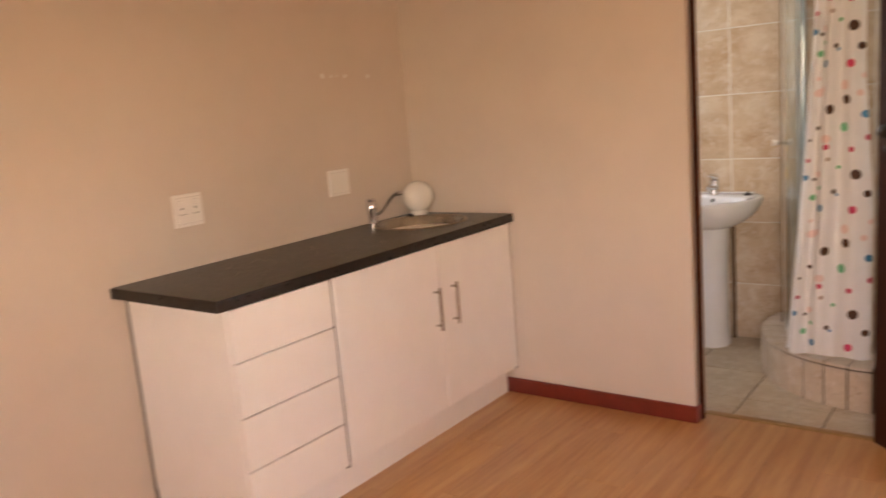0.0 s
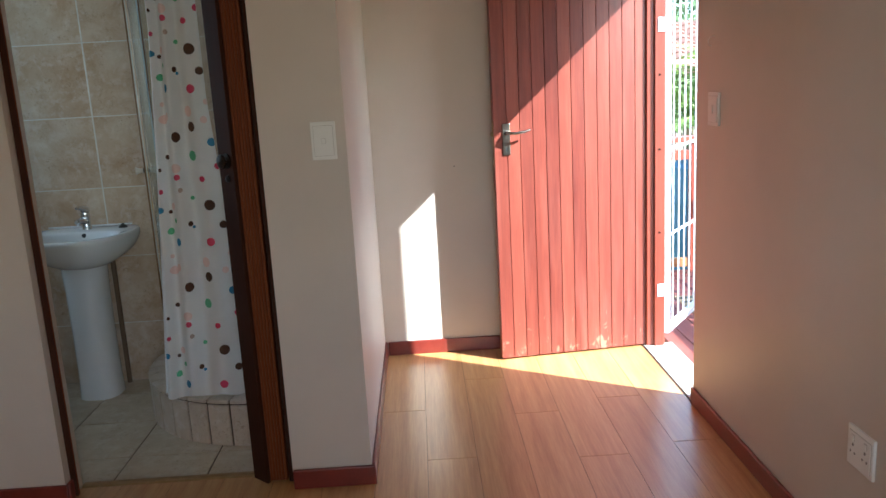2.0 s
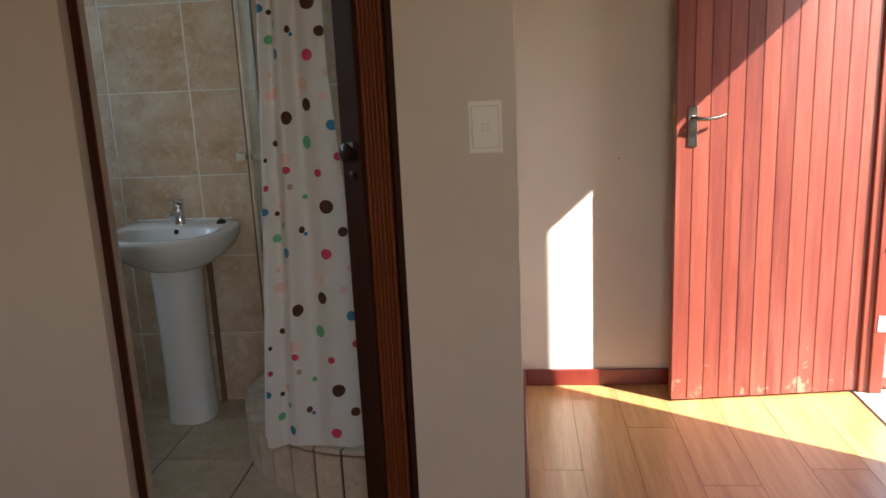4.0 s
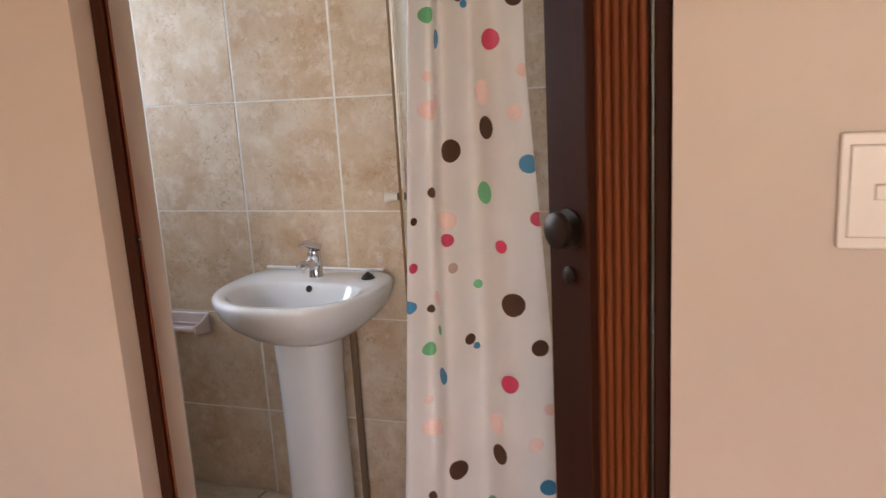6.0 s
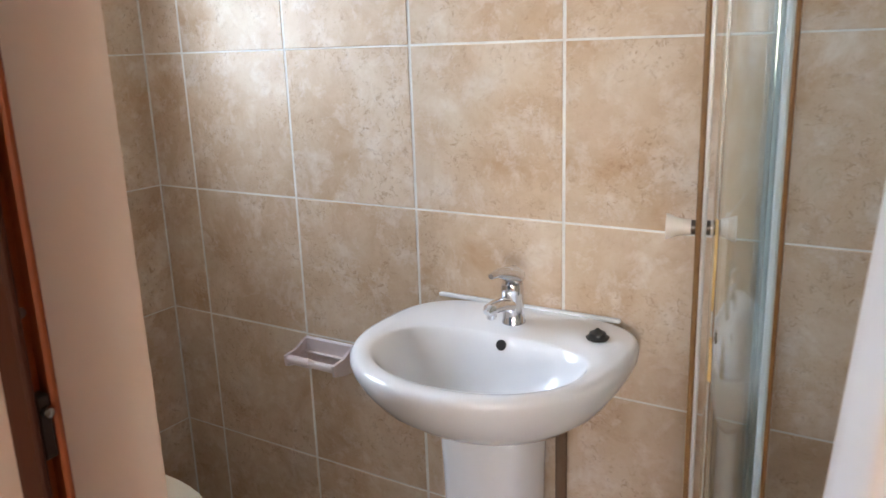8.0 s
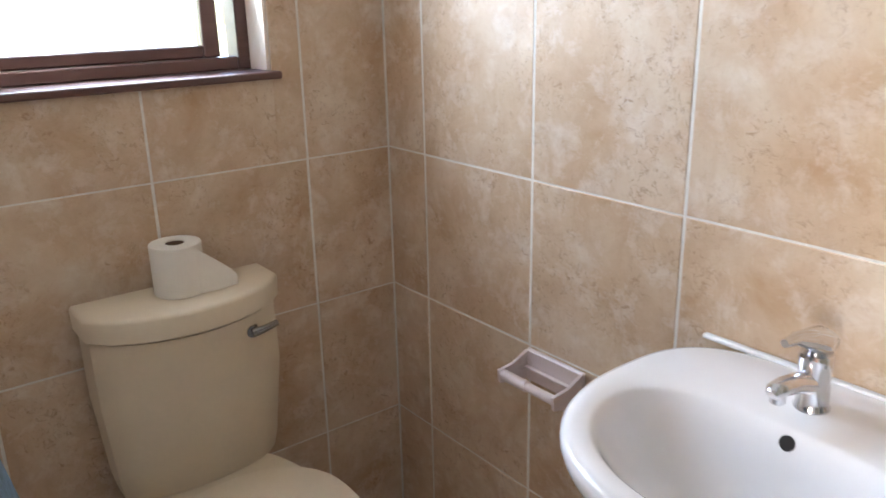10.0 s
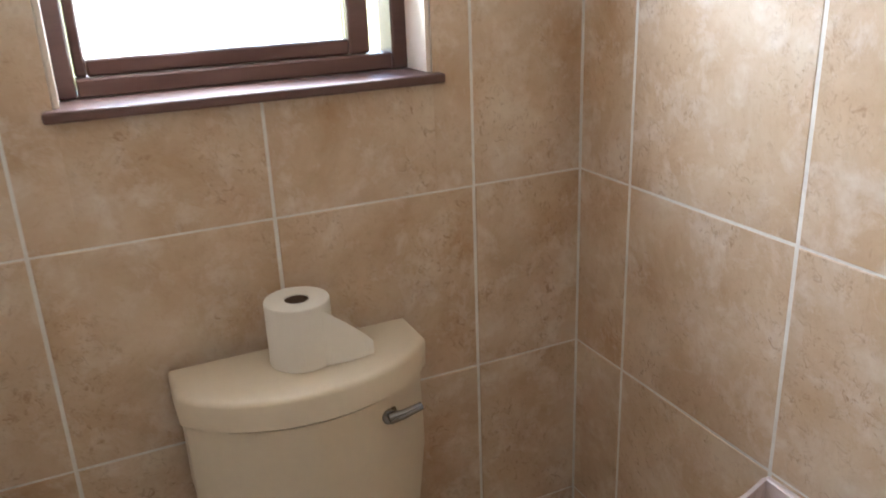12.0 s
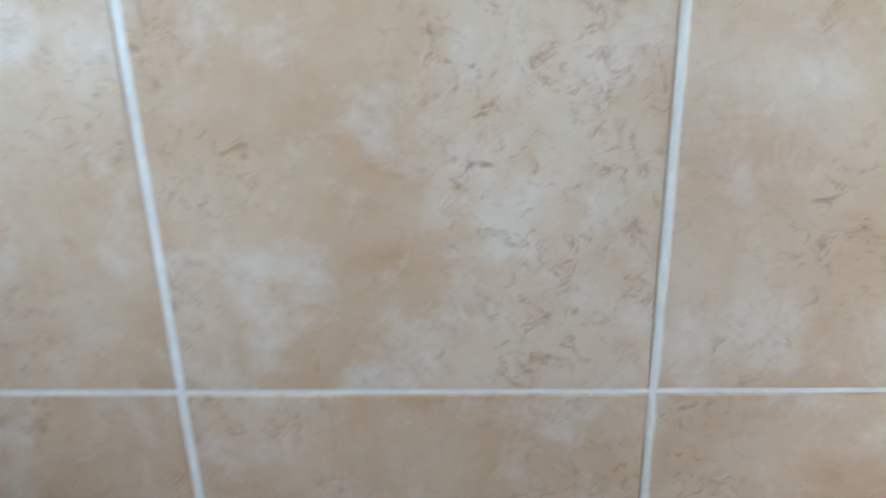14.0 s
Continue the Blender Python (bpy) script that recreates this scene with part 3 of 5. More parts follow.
for y0, y1, hy in ((-1.230, -0.614, -0.652), (-0.608, PF - 0.019, -0.530)):
    d = part("cabinet_door", box(CF - 0.018, CF, y0, y1, 0.147, 0.861, 0.0015), M_WHITE, base)
    hb = tube([(CF + 0.030, hy, 0.505), (CF + 0.030, hy, 0.690)], 0.006, 10)
    for z in (0.525, 0.670):
        add_tube(hb, [(CF - 0.001, hy, z), (CF + 0.030, hy, z)], 0.005, 8)
    part("handle", hb, M_STEEL, d, "brushed steel bar handle", True)

part("edge_strip", box(CF - 0.0188, CF - 0.012, PF - 0.0185, PF - 0.0045, 0.132, 0.865), M_EDGE_SHADE, base, "carcass edge against the wall, coloured grey as gap shadow")
SX, SY, SRAD = -2.315, -0.313, 0.224
top = bmesh.new()
n = 48
x0, x1, y0, y1, z0, z1 = LW + 0.002, -1.986, -1.752, PF - 0.001, 0.868, 0.906


def square_at(a):
    """The worktop's outline, met along a ray from the sink's centre."""
    c, s = math.cos(a), math.sin(a)
    k = min(((x1 - SX) / c if c > 1e-9 else (x0 - SX) / c if c < -1e-9 else 1e9), ((y1 - SY) / s if s > 1e-9 else (y0 - SY) / s if s < -1e-9 else 1e9))
    return SX + c * k, SY + s * k


angles = sorted([2 * math.pi * i / n for i in range(n)] + [math.atan2(y - SY, x - SX) % (2 * math.pi) for x in (x0, x1) for y in (y0, y1)])
rings = []
for z, r in ((z0, SRAD - 0.02), (z1, SRAD - 0.02)):
    rings.append([(SX + r * math.cos(a), SY + r * math.sin(a), z) for a in angles])
outer_low = [(*square_at(a), z0) for a in angles]
outer_top = [(*square_at(a), z1) for a in angles]
add_loft(top, [rings[0], rings[1], outer_top, outer_low, rings[0]], cap=False)
bmesh.ops.remove_doubles(top, verts=top.verts, dist=1e-5)
edge = [e for e in top.edges if len(e.link_faces) == 2 and e.calc_face_angle(0) > 1.0 and all(v.co.z > z1 - 0.001 and (abs(v.co.x - x1) < 1e-4 or abs(v.co.y - y0) < 1e-4) for v in e.verts)]
bmesh.ops.bevel(top, geom=edge, offset=0.006, segments=3, profile=0.5, affect="EDGES")
tagged(obj("worktop", top, M_TOP), "dark brown postformed laminate worktop along the wall", "worktop")

sink = thing("round_sink", "round stainless steel sink set in the dark worktop", "sink")
prof = [(SRAD, 0.907), (SRAD - 0.004, 0.911), (SRAD - 0.014, 0.911), (SRAD - 0.024, 0.902), (SRAD - 0.032, 0.86), (SRAD - 0.05, 0.80), (SRAD - 0.09, 0.785), (0.03, 0.780), (0.0, 0.779)]
part("bowl", loft([[(SX + r * math.cos(2 * math.pi * k / 48), SY + r * math.sin(2 * math.pi * k / 48), z) for k in range(48)] for r, z in [(max(r, 0.001), z) for r, z in prof]], cap=False), M_STEEL, sink, smooth=True)
part("waste", lathe([(0.024, 0), (0.024, 0.002), (0.012, 0.0035), (0, 0.003)], pose(SX, SY, 0.7815)), M_CHROME, sink, "chrome waste", True)

ktap = thing("pillar_tap", "chrome pillar tap with a swung-up swivel spout beside the sink", "tap")
KX, KY = -2.545, -0.392
part("body", lathe([(0.027, 0), (0.027, 0.006), (0.021, 0.012), (0.021, 0.055), (0.025, 0.060), (0.025, 0.10), (0.022, 0.104), (0.0, 0.105)], pose(KX, KY, 0.9055)), M_CHROME, ktap, smooth=True)
part("spout", tube([(KX + 0.014, KY + 0.008, 0.948), (KX + 0.038, KY + 0.028, 0.962), (KX + 0.058, KY + 0.055, 1.0), (KX + 0.068, KY + 0.085, 1.028), (KX + 0.072, KY + 0.112, 1.038)], 0.008, 10), M_DARKMETAL, ktap, smooth=True)
part("nozzle", tube([(KX + 0.072, KY + 0.108, 1.038), (KX + 0.073, KY + 0.142, 1.037)], 0.012, 12), M_CHROME, ktap, smooth=True)
part("head", lathe([(0.021, 0), (0.024, 0.004), (0.024, 0.012), (0.018, 0.015), (0.0, 0.016)], pose(KX, KY, 1.0137)), M_CHROME, ktap, smooth=True)

globe = thing("globe_lampshade", "white opal glass globe lampshade standing on the worktop", "lampshade")
GX, GY = -2.490, -0.098
pr = []
for i in range(17):
    a = -1.05 + (math.pi / 2 + 1.05) * i / 16
    pr.append((0.080 * math.cos(a), 0.092 + 0.080 * math.sin(a)))
part("globe", lathe([(0.040, 0.022)] + pr, pose(GX, GY, 0.906), 32), M_GLOBE, globe, smooth=True)
part("neck", lathe([(0.043, 0.0005), (0.044, 0.006), (0.042, 0.024), (0.038, 0.030)], pose(GX, GY, 0.906), 28), M_PLASTIC, globe, "white neck ring", True)
tagged(obj("rubber_plug", lathe([(0.018, 0), (0.020, 0.004), (0.014, 0.012), (0.004, 0.014), (0, 0.016)], pose(-2.49, -0.17, 0.9065)), M_BLACK, None, True), "black rubber sink plug lying on the worktop", "plug")


def wall_plate(name, label, place, w, h, rocker=None, sockets=0):
    """A flush wall plate; local x across, z up, face towards -y."""
    o = thing(name, label, "socket" if sockets else "switch")
    o.matrix_world = place
    part("plate", box(-w / 2, w / 2, -0.010, -0.0005, -h / 2, h / 2, 0.003, seg=2), M_PLASTIC, o)
    # Flat grey sheets paint the shadow line round bezel and rockers.
    part("groove", box(-w / 2 + 0.0088, w / 2 - 0.0088, -0.0102, -0.01005, -h / 2 + 0.0128, h / 2 - 0.0128), M_GAP_SHADE, o, "grey sheet painting the shadow line round the bezel")
    part("bezel", box(-w / 2 + 0.010, w / 2 - 0.010, -0.0130, -0.0103, -h / 2 + 0.014, h / 2 - 0.014, 0.0012), M_PLASTIC, o)
    if rocker:
        for rx, rz, rw, rh in rocker:
            part("groove", box(rx - rw / 2 - 0.001, rx + rw / 2 + 0.001, -0.0132, -0.01305, rz - rh / 2 - 0.001, rz + rh / 2 + 0.001), M_GAP_SHADE, o)
            part("rocker", box(rx - rw / 2, rx + rw / 2, -0.0172, -0.0133, rz - rh / 2, rz + rh / 2, 0.0012), M_PLASTIC, o)
    for i in range(sockets):
        cx = (i - (sockets - 1) / 2) * w * 0.46
        for dx, dz, r in ((0, 0.014, 0.0045), (-0.010, -0.008, 0.0035), (0.010, -0.008, 0.0035)):
            part("pin_hole", lathe([(r, 0), (r, 0.0006)], pose(cx + dx, -0.0131, dz - 0.006, 90), 12), M_MARK, o)
    return o


wall_plate("double_socket", "white double wall socket above the worktop", pose(LW, -1.392, 1.129, 0, 0, 90), 0.130, 0.125,
           [(-0.032, 0.030, 0.016, 0.018), (0.032, 0.030, 0.016, 0.018)], 2)
wall_plate("blank_wall_plate", "white cover plate above the sink", pose(LW, -0.563, 1.129, 0, 0, 90), 0.130, 0.120)
wall_plate("light_switch", "white light switch beside the bathroom doorway", pose(-0.075, PF, 1.272, 0, 0, 0), 0.084, 0.128, [(0, 0.0, 0.014, 0.016)])
wall_plate("light_switch", "white light switch beside the entrance door", pose(RW, 0.312, 1.286, 0, 0, -90), 0.108, 0.127, [(0, 0.0, 0.016, 0.03)])
wall_plate("double_socket", "white double wall socket low on the wall", pose(RW, -0.80, 0.415, 0, 0, -90), 0.125, 0.115, [(-0.03, 0.028, 0.014, 0.016), (0.03, 0.028, 0.014, 0.016)], 2)
hook = tube([(RW - 0.001, 0.331, 1.56), (RW - 0.018, 0.331, 1.555), (RW - 0.026, 0.331, 1.54), (RW - 0.022, 0.331, 1.526), (RW - 0.012, 0.331, 1.522)], 0.0025, 8)
tagged(obj("wall_hook", hook, M_PLASTIC, None, True), "small white metal hook screwed into the wall", "hook")

# ---- washbasin ----
BX, BZ = -1.396, 0.832
basin = thing("washbasin", "white ceramic pedestal washbasin with a chrome mixer tap", "washbasin")


def basin_ring(z, rx, front, back, pf=2.3, pb=5.0, cy=1.05, cx=BX):
    return oval(cx, cy, z, rx, front, back, 56, pf, pb)


BK = TB - 0.004 - 1.05
rings = [basin_ring(0.668, 0.095, 0.085, 0.12, 2.1, 3), basin_ring(0.676, 0.125, 0.115, 0.15, 2.1, 3), basin_ring(0.705, 0.178, 0.172, 0.185, 2.05, 3.2),
         basin_ring(0.740, 0.220, 0.218, BK - 0.004, 2.14, 3.4), basin_ring(0.775, 0.244, 0.246, BK, 2.14, 3.4), basin_ring(0.800, 0.2545, 0.260, BK, 2.14, 3.4),
         basin_ring(0.815, 0.257, 0.265, BK, 2.14, 3.4), basin_ring(0.825, 0.256, 0.264, BK, 2.14, 3.4), basin_ring(0.8305, 0.251, 0.258, BK - 0.004, 2.14, 3.4),
         basin_ring(0.8325, 0.243, 0.249, BK - 0.010, 2.14, 3.4)]
ic = 0.985
ix = BX + 0.006
rings += [basin_ring(0.831, 0.208, 0.166, 0.102, 2.1, 2.5, ic, ix), basin_ring(0.8265, 0.201, 0.159, 0.096, 2.1, 2.5, ic, ix), basin_ring(0.812, 0.193, 0.150, 0.090, 2.1, 2.5, ic, ix),
          basin_ring(0.785, 0.176, 0.131, 0.080, 2.1, 2.4, ic, ix), basin_ring(0.745, 0.143, 0.101, 0.064, 2.05, 2.2, ic, ix), basin_ring(0.715, 0.098, 0.066, 0.045, 2, 2, ic, ix),
          basin_ring(0.703, 0.045, 0.03, 0.025, 2, 2, ic, ix)]
part("bowl", loft(rings), M_CERAMIC, basin, smooth=True)
prs = [(0.0, 0.100, 0.085), (0.02, 0.099, 0.084), (0.10, 0.094, 0.080), (0.35, 0.092, 0.078), (0.55, 0.094, 0.082), (0.665, 0.099, 0.088), (0.69, 0.102, 0.092)]
part("pedestal", loft([oval(BX - 0.02, 1.09, z, rx, ry + 0.02, ry, 32, 2.6, 3.0) for z, rx, ry in prs]), M_CERAMIC, basin, "white ceramic pedestal", True)
part("splash_lip", box(BX - 0.235, BX + 0.18, TB - 0.015, TB - 0.002, 0.828, 0.8365, 0.003, seg=2), M_CERAMIC, basin)
part("overflow", lathe([(0.0105, 0), (0.0105, 0.002), (0.009, 0.0024)], pose(BX + 0.006, 1.0755, 0.8115, 72)), M_BLACK, basin, "dark overflow hole")
part("waste", lathe([(0.024, 0), (0.024, 0.002), (0.014, 0.003), (0, 0.003)], pose(BX, ic, 0.7032)), M_CHROME, basin, "chrome waste", True)
tx0, ty0 = -1.402, 1.152
tb = part("tap_body", lathe([(0.0235, 0), (0.0235, 0.003), (0.0215, 0.006), (0.0205, 0.040), (0.0215, 0.060), (0.0220, 0.076), (0.0205, 0.082), (0.0, 0.084)], pose(tx0, ty0, 0.8318, 3)), M_CHROME, basin, "chrome mixer tap body", True)
part("spout", tube([(tx0, ty0 - 0.004, 0.869), (tx0 - 0.004, ty0 - 0.040, 0.879), (tx0 - 0.007, ty0 - 0.068, 0.882), (tx0 - 0.009, ty0 - 0.084, 0.880), (tx0 - 0.010, ty0 - 0.090, 0.876)], 0.012, 14, [0.017, 0.0135, 0.0130, 0.0125, 0.0090]), M_CHROME, tb, "", True)
part("aerator", lathe([(0.0085, 0), (0.0095, 0.002), (0.0095, 0.012)], pose(tx0 - 0.0085, ty0 - 0.076, 0.861), 16), M_CHROME, tb, "", True)
part("lever", tube([(tx0, ty0 + 0.020, 0.911), (tx0, ty0 + 0.014, 0.921), (tx0 - 0.001, ty0 - 0.004, 0.930), (tx0 - 0.003, ty0 - 0.026, 0.938), (tx0 - 0.006, ty0 - 0.052, 0.945), (tx0 - 0.008, ty0 - 0.076, 0.944)], 0.01, 14, [0.010, 0.0185, 0.0195, 0.0135, 0.0085, 0.0055]), M_CHROME, tb, "", True)
part("indicator", lathe([(0.004, 0), (0.004, 0.0012), (0.003, 0.0016)], pose(tx0 - 0.003, ty0 - 0.0225, 0.9235, 75), 12), M_MARK, tb, "small dark temperature button", True)
# Dark brown bar in place of the shade beside the pedestal.
shade_bar = tube([(BX + 0.066, TB - 0.03, 0.0), (BX + 0.066, TB - 0.03, 0.35), (BX + 0.066, TB - 0.03, 0.71)], 0.0125, 10)
part("pedestal_shade", shade_bar, M_CARD, basin, "dark bar standing in for the shade behind the pedestal", True)
tagged(obj("basin_plug", lathe([(0.020, 0), (0.022, 0.003), (0.016, 0.007), (0.015, 0.012), (0.010, 0.014), (0.003, 0.020), (0, 0.021)], pose(-1.222, 1.137, 0.8326)), M_BLACK, None, True), "black rubber plug lying on the washbasin rim", "plug")

# ---- toilet ----
wc = thing("toilet", "cream ceramic close-coupled toilet under the window", "toilet")
WY = 0.680


def bowed(x_back, x_front, half, z, bow=0.055, n=14, r=0.03):
    """Cistern outline: flat back, bowed front, rounded corners."""
    pts = [(x_back, WY + half, z), (x_back, WY - half, z)]
    for i in range(n + 1):
        s = -1 + 2 * i / n
        edge_in = (abs(s) ** 8) * 0.02
        pts.append((x_front - bow * s * s - edge_in, WY + half * s, z))
    return pts


XB = -2.510
cis = loft([bowed(XB, -2.395, 0.165, 0.40, 0.03), bowed(XB, -2.385, 0.172, 0.44, 0.035), bowed(XB, -2.362, 0.188, 0.62, 0.045), bowed(XB, -2.344, 0.1885, 0.7565, 0.07)])
part("cistern", cis, M_CREAM, wc, smooth=True)
lid = loft([bowed(XB - 0.002, -2.344, 0.1890, 0.758, 0.07), bowed(XB - 0.004, -2.335, 0.1960, 0.764, 0.07), bowed(XB - 0.004, -2.334, 0.1970, 0.803, 0.07), bowed(XB - 0.003, -2.3355, 0.1955, 0.8085, 0.07), bowed(XB - 0.001, -2.339, 0.1920, 0.8115, 0.07), bowed(XB + 0.004, -2.346, 0.1850, 0.813, 0.07)])
part("lid", lid, M_CREAM, wc, smooth=True)
fh = part("flush_handle", lathe([(0.017, 0), (0.017, 0.005), (0.012, 0.010), (0.012, 0.018), (0.0, 0.019)], pose(-2.380, 0.785, 0.722, 0, 90, 0)), M_LEVER, wc, "dull chrome flush lever", True)
part("lever_arm", tube([(-2.362, 0.785, 0.720), (-2.357, 0.806, 0.724), (-2.358, 0.838, 0.730)], 0.007, 10, [0.010, 0.008, 0.0065]), M_LEVER, fh, "", True)


def bowl_ring(z, half, front, back, p=2.3):
    out = []
    for i in range(40):
        a = 2 * math.pi * i / 40
        c, s = math.cos(a), math.sin(a)
        rx = front if c > 0 else back
        out.append((-2.16 + rx * math.copysign(abs(c) ** (2 / p), c), WY + half * math.copysign(abs(s) ** (2 / p), s), z))
    return out


part("pan", loft([bowl_ring(0.0, 0.11, 0.13, 0.20, 3), bowl_ring(0.03, 0.105, 0.12, 0.20, 3), bowl_ring(0.15, 0.105, 0.13, 0.22), bowl_ring(0.28, 0.155, 0.22, 0.30), bowl_ring(0.37, 0.178, 0.262, 0.345, 2.6), bowl_ring(0.398, 0.178, 0.262, 0.345, 2.6)]), M_CREAM, wc, smooth=True)
part("seat", loft([bowl_ring(0.400, 0.184, 0.268, 0.17), bowl_ring(0.403, 0.188, 0.272, 0.17), bowl_ring(0.414, 0.188, 0.272, 0.17), bowl_ring(0.417, 0.183, 0.267, 0.168)]), M_CREAM, wc, "cream plastic toilet seat", True)
part("seat_lid", loft([bowl_ring(0.418, 0.182, 0.266, 0.17), bowl_ring(0.421, 0.187, 0.271, 0.17), bowl_ring(0.432, 0.185, 0.269, 0.17), bowl_ring(0.437, 0.165, 0.25, 0.155), bowl_ring(0.440, 0.08, 0.12, 0.08)]), M_CREAM, wc, "closed cream plastic toilet lid", True)

roll = thing("toilet_roll", "white toilet roll standing on the cistern lid, end loose", "toilet roll")
RX, RY, RZ = -2.447, 0.679, 0.8135
R0, R1, RH = 0.019, 0.050, 0.101
part("paper", lathe([(R0, 0), (R1 - 0.001, 0), (R1, 0.002), (R1, RH - 0.002), (R1 - 0.001, RH), (R0, RH), (R0, RH - 0.04), (R0, 0.02), (R0, 0.0)], pose(RX, RY, RZ), 40), M_PAPER, roll, smooth=False)
part("core", lathe([(R0 - 0.0005, 0.001), (R0 - 0.0005, RH - 0.002), (R0 - 0.002, RH - 0.002), (R0 - 0.002, 0.05), (0.0, 0.049)], pose(RX, RY, RZ), 24), M_CARD, roll, "brown cardboard core")
sheet = bmesh.new()
rows = []
for i in range(9):
    s = i / 8
    x = RX + R1 * 0.86 - 0.004 * s
    y = RY + R1 * 0.35 + 0.086 * s
    hgt = (RH - 0.004) * (1 - s) ** 0.9 + 0.022 * s
    rows.append([(x + 0.006 * math.sin(3 * s), y, RZ + 0.001), (x + 0.003, y, RZ + 0.001 + hgt * 0.5), (x, y, RZ + 0.001 + hgt)])
for a, b in zip(rows, rows[1:]):
    for k in range(2):
        sheet.faces.new([sheet.verts.new(p) for p in (a[k], b[k], b[k + 1], a[k + 1])])
bmesh.ops.remove_doubles(sheet, verts=sheet.verts, dist=1e-6)
bmesh.ops.solidify(sheet, geom=list(sheet.faces), thickness=0.0012)
part("loose_end", sheet, M_PAPER, roll, "loose folded paper end")

holder = thing("paper_holder", "pale lilac plastic toilet paper holder, empty, fixed to the tiles", "paper holder")
hx0, hx1, hz0, hz1 = -2.042, -1.884, 0.592, 0.662
part("back_plate", box(hx0, hx1, TB - 0.012, TB - 0.0005, hz0, hz1, 0.003), M_PINKPL, holder)
for x in (hx0, hx1 - 0.007):
    arm = loft([[(xx, TB - 0.012, hz0 + 0.004), (xx, TB - 0.050, hz0 + 0.008), (xx, TB - 0.088, hz0 + 0.018), (xx, TB - 0.091, hz0 + 0.046), (xx, TB - 0.050, hz0 + 0.050), (xx, TB - 0.012, hz1 - 0.002)] for xx in (x, x + 0.007)])
    part("arm", arm, M_PINKPL, holder)
part("lip", box(hx0 + 0.0072, hx1 - 0.0072, TB - 0.022, TB - 0.0122, hz0 + 0.030, hz0 + 0.035, 0.001), M_PINKPL, holder)
part("roller", tube([(hx0 + 0.0072, TB - 0.080, hz0 + 0.034), (-1.966, TB - 0.080, hz0 + 0.034)], 0.0115, 14), M_PINKPL, holder, smooth=True)
part("roller_sleeve", tube([(-1.9658, TB - 0.080, hz0 + 0.034), (hx1 - 0.0072, TB - 0.080, hz0 + 0.034)], 0.0098, 14), M_PINKPL, holder, smooth=True)

# ---- bathroom window ----
win = thing("window_1", "dark red-brown wooden casement window with a burglar bar and sill", "window", kind="structure")
wy0, wy1, wz0, wz1 = W1
xo = TW - 0.115
part("sill", box(xo + 0.03, TW + 0.022, wy0 - 0.015, wy1 + 0.014, wz0 - 0.014, wz0 + 0.002, 0.004, seg=2), M_WINWOOD, win)
part("frame_side", box(xo - 0.03, xo + 0.03, wy0 + 0.001, wy0 + 0.034, wz0 + 0.0025, wz1 - 0.002, 0.003), M_WINWOOD, win)
part("frame_side", box(xo - 0.03, xo + 0.03, wy1 - 0.034, wy1 - 0.001, wz0 + 0.0025, wz1 - 0.002, 0.003), M_WINWOOD, win)
part("frame_bottom", box(xo - 0.03, xo + 0.03, wy0 + 0.0345, wy1 - 0.0345, wz0 + 0.0025, wz0 + 0.030, 0.003), M_WINWOOD, win)
part("frame_top", box(xo - 0.03, xo + 0.03, wy0 + 0.0345, wy1 - 0.0345, wz1 - 0.034, wz1 - 0.002, 0.003), M_WINWOOD, win)
my = 0.868
part("sash_side", box(xo - 0.022, xo + 0.018, wy0 + 0.035, wy0 + 0.052, wz0 + 0.031, wz1 - 0.035, 0.003), M_WINWOOD, win)
part("sash_side", box(xo - 0.022, xo + 0.018, my - 0.012, my + 0.024, wz0 + 0.031, wz1 - 0.035, 0.003), M_WINWOOD, win)
part("sash_bottom", box(xo - 0.022, xo + 0.018, wy0 + 0.0525, my - 0.0125, wz0 + 0.031, wz0 + 0.056, 0.003), M_WINWOOD, win)
pane = part("pane", box(xo - 0.004, xo, wy0 + 0.0525, my - 0.0125, wz0 + 0.0565, wz1 - 0.036), M_GLASS, win, "clear window pane")
pane.visible_shadow = False
part("burglar_bar", tube([(xo + 0.034, wy0 + 0.004, wz0 + 0.195), (xo + 0.034, wy1 - 0.004, wz0 + 0.195)], 0.006, 8), M_BAR, win, "grey metal burglar bar", True)
for y in (wy0 + 0.012, my + 0.005, wy1 - 0.014):
    part("bar_bracket", box(xo + 0.0305, xo + 0.042, y - 0.008, y + 0.008, wz0 + 0.187, wz0 + 0.203, 0.002), M_BAR, win)
part("reveal", box(TW - 0.0837, TW - 0.004, wy1 - 0.0085, wy1 - 0.001, wz0 + 0.003, wz1 - 0.002), M_REVEAL, win, "pale plastered window reveal")
part("reveal", box(TW - 0.0837, TW - 0.004, wy0 + 0.001, wy0 + 0.0085, wz0 + 0.003, wz1 - 0.002), M_REVEAL, win, "pale plastered window reveal")

# Assumed window, out of view, framing the fill lamp's opening.
win2 = thing("assumed_window", "plain wooden window assumed in the back wall, unseen", "window", kind="structure")
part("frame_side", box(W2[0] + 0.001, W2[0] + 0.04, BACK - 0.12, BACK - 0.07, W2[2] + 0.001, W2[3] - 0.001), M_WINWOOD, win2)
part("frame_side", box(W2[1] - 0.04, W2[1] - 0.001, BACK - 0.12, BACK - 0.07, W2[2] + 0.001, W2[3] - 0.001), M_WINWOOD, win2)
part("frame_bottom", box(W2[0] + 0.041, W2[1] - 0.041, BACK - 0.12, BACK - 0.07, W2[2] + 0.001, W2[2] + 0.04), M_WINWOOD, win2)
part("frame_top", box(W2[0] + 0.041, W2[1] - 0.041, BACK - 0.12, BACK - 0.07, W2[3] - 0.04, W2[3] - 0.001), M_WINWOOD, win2)

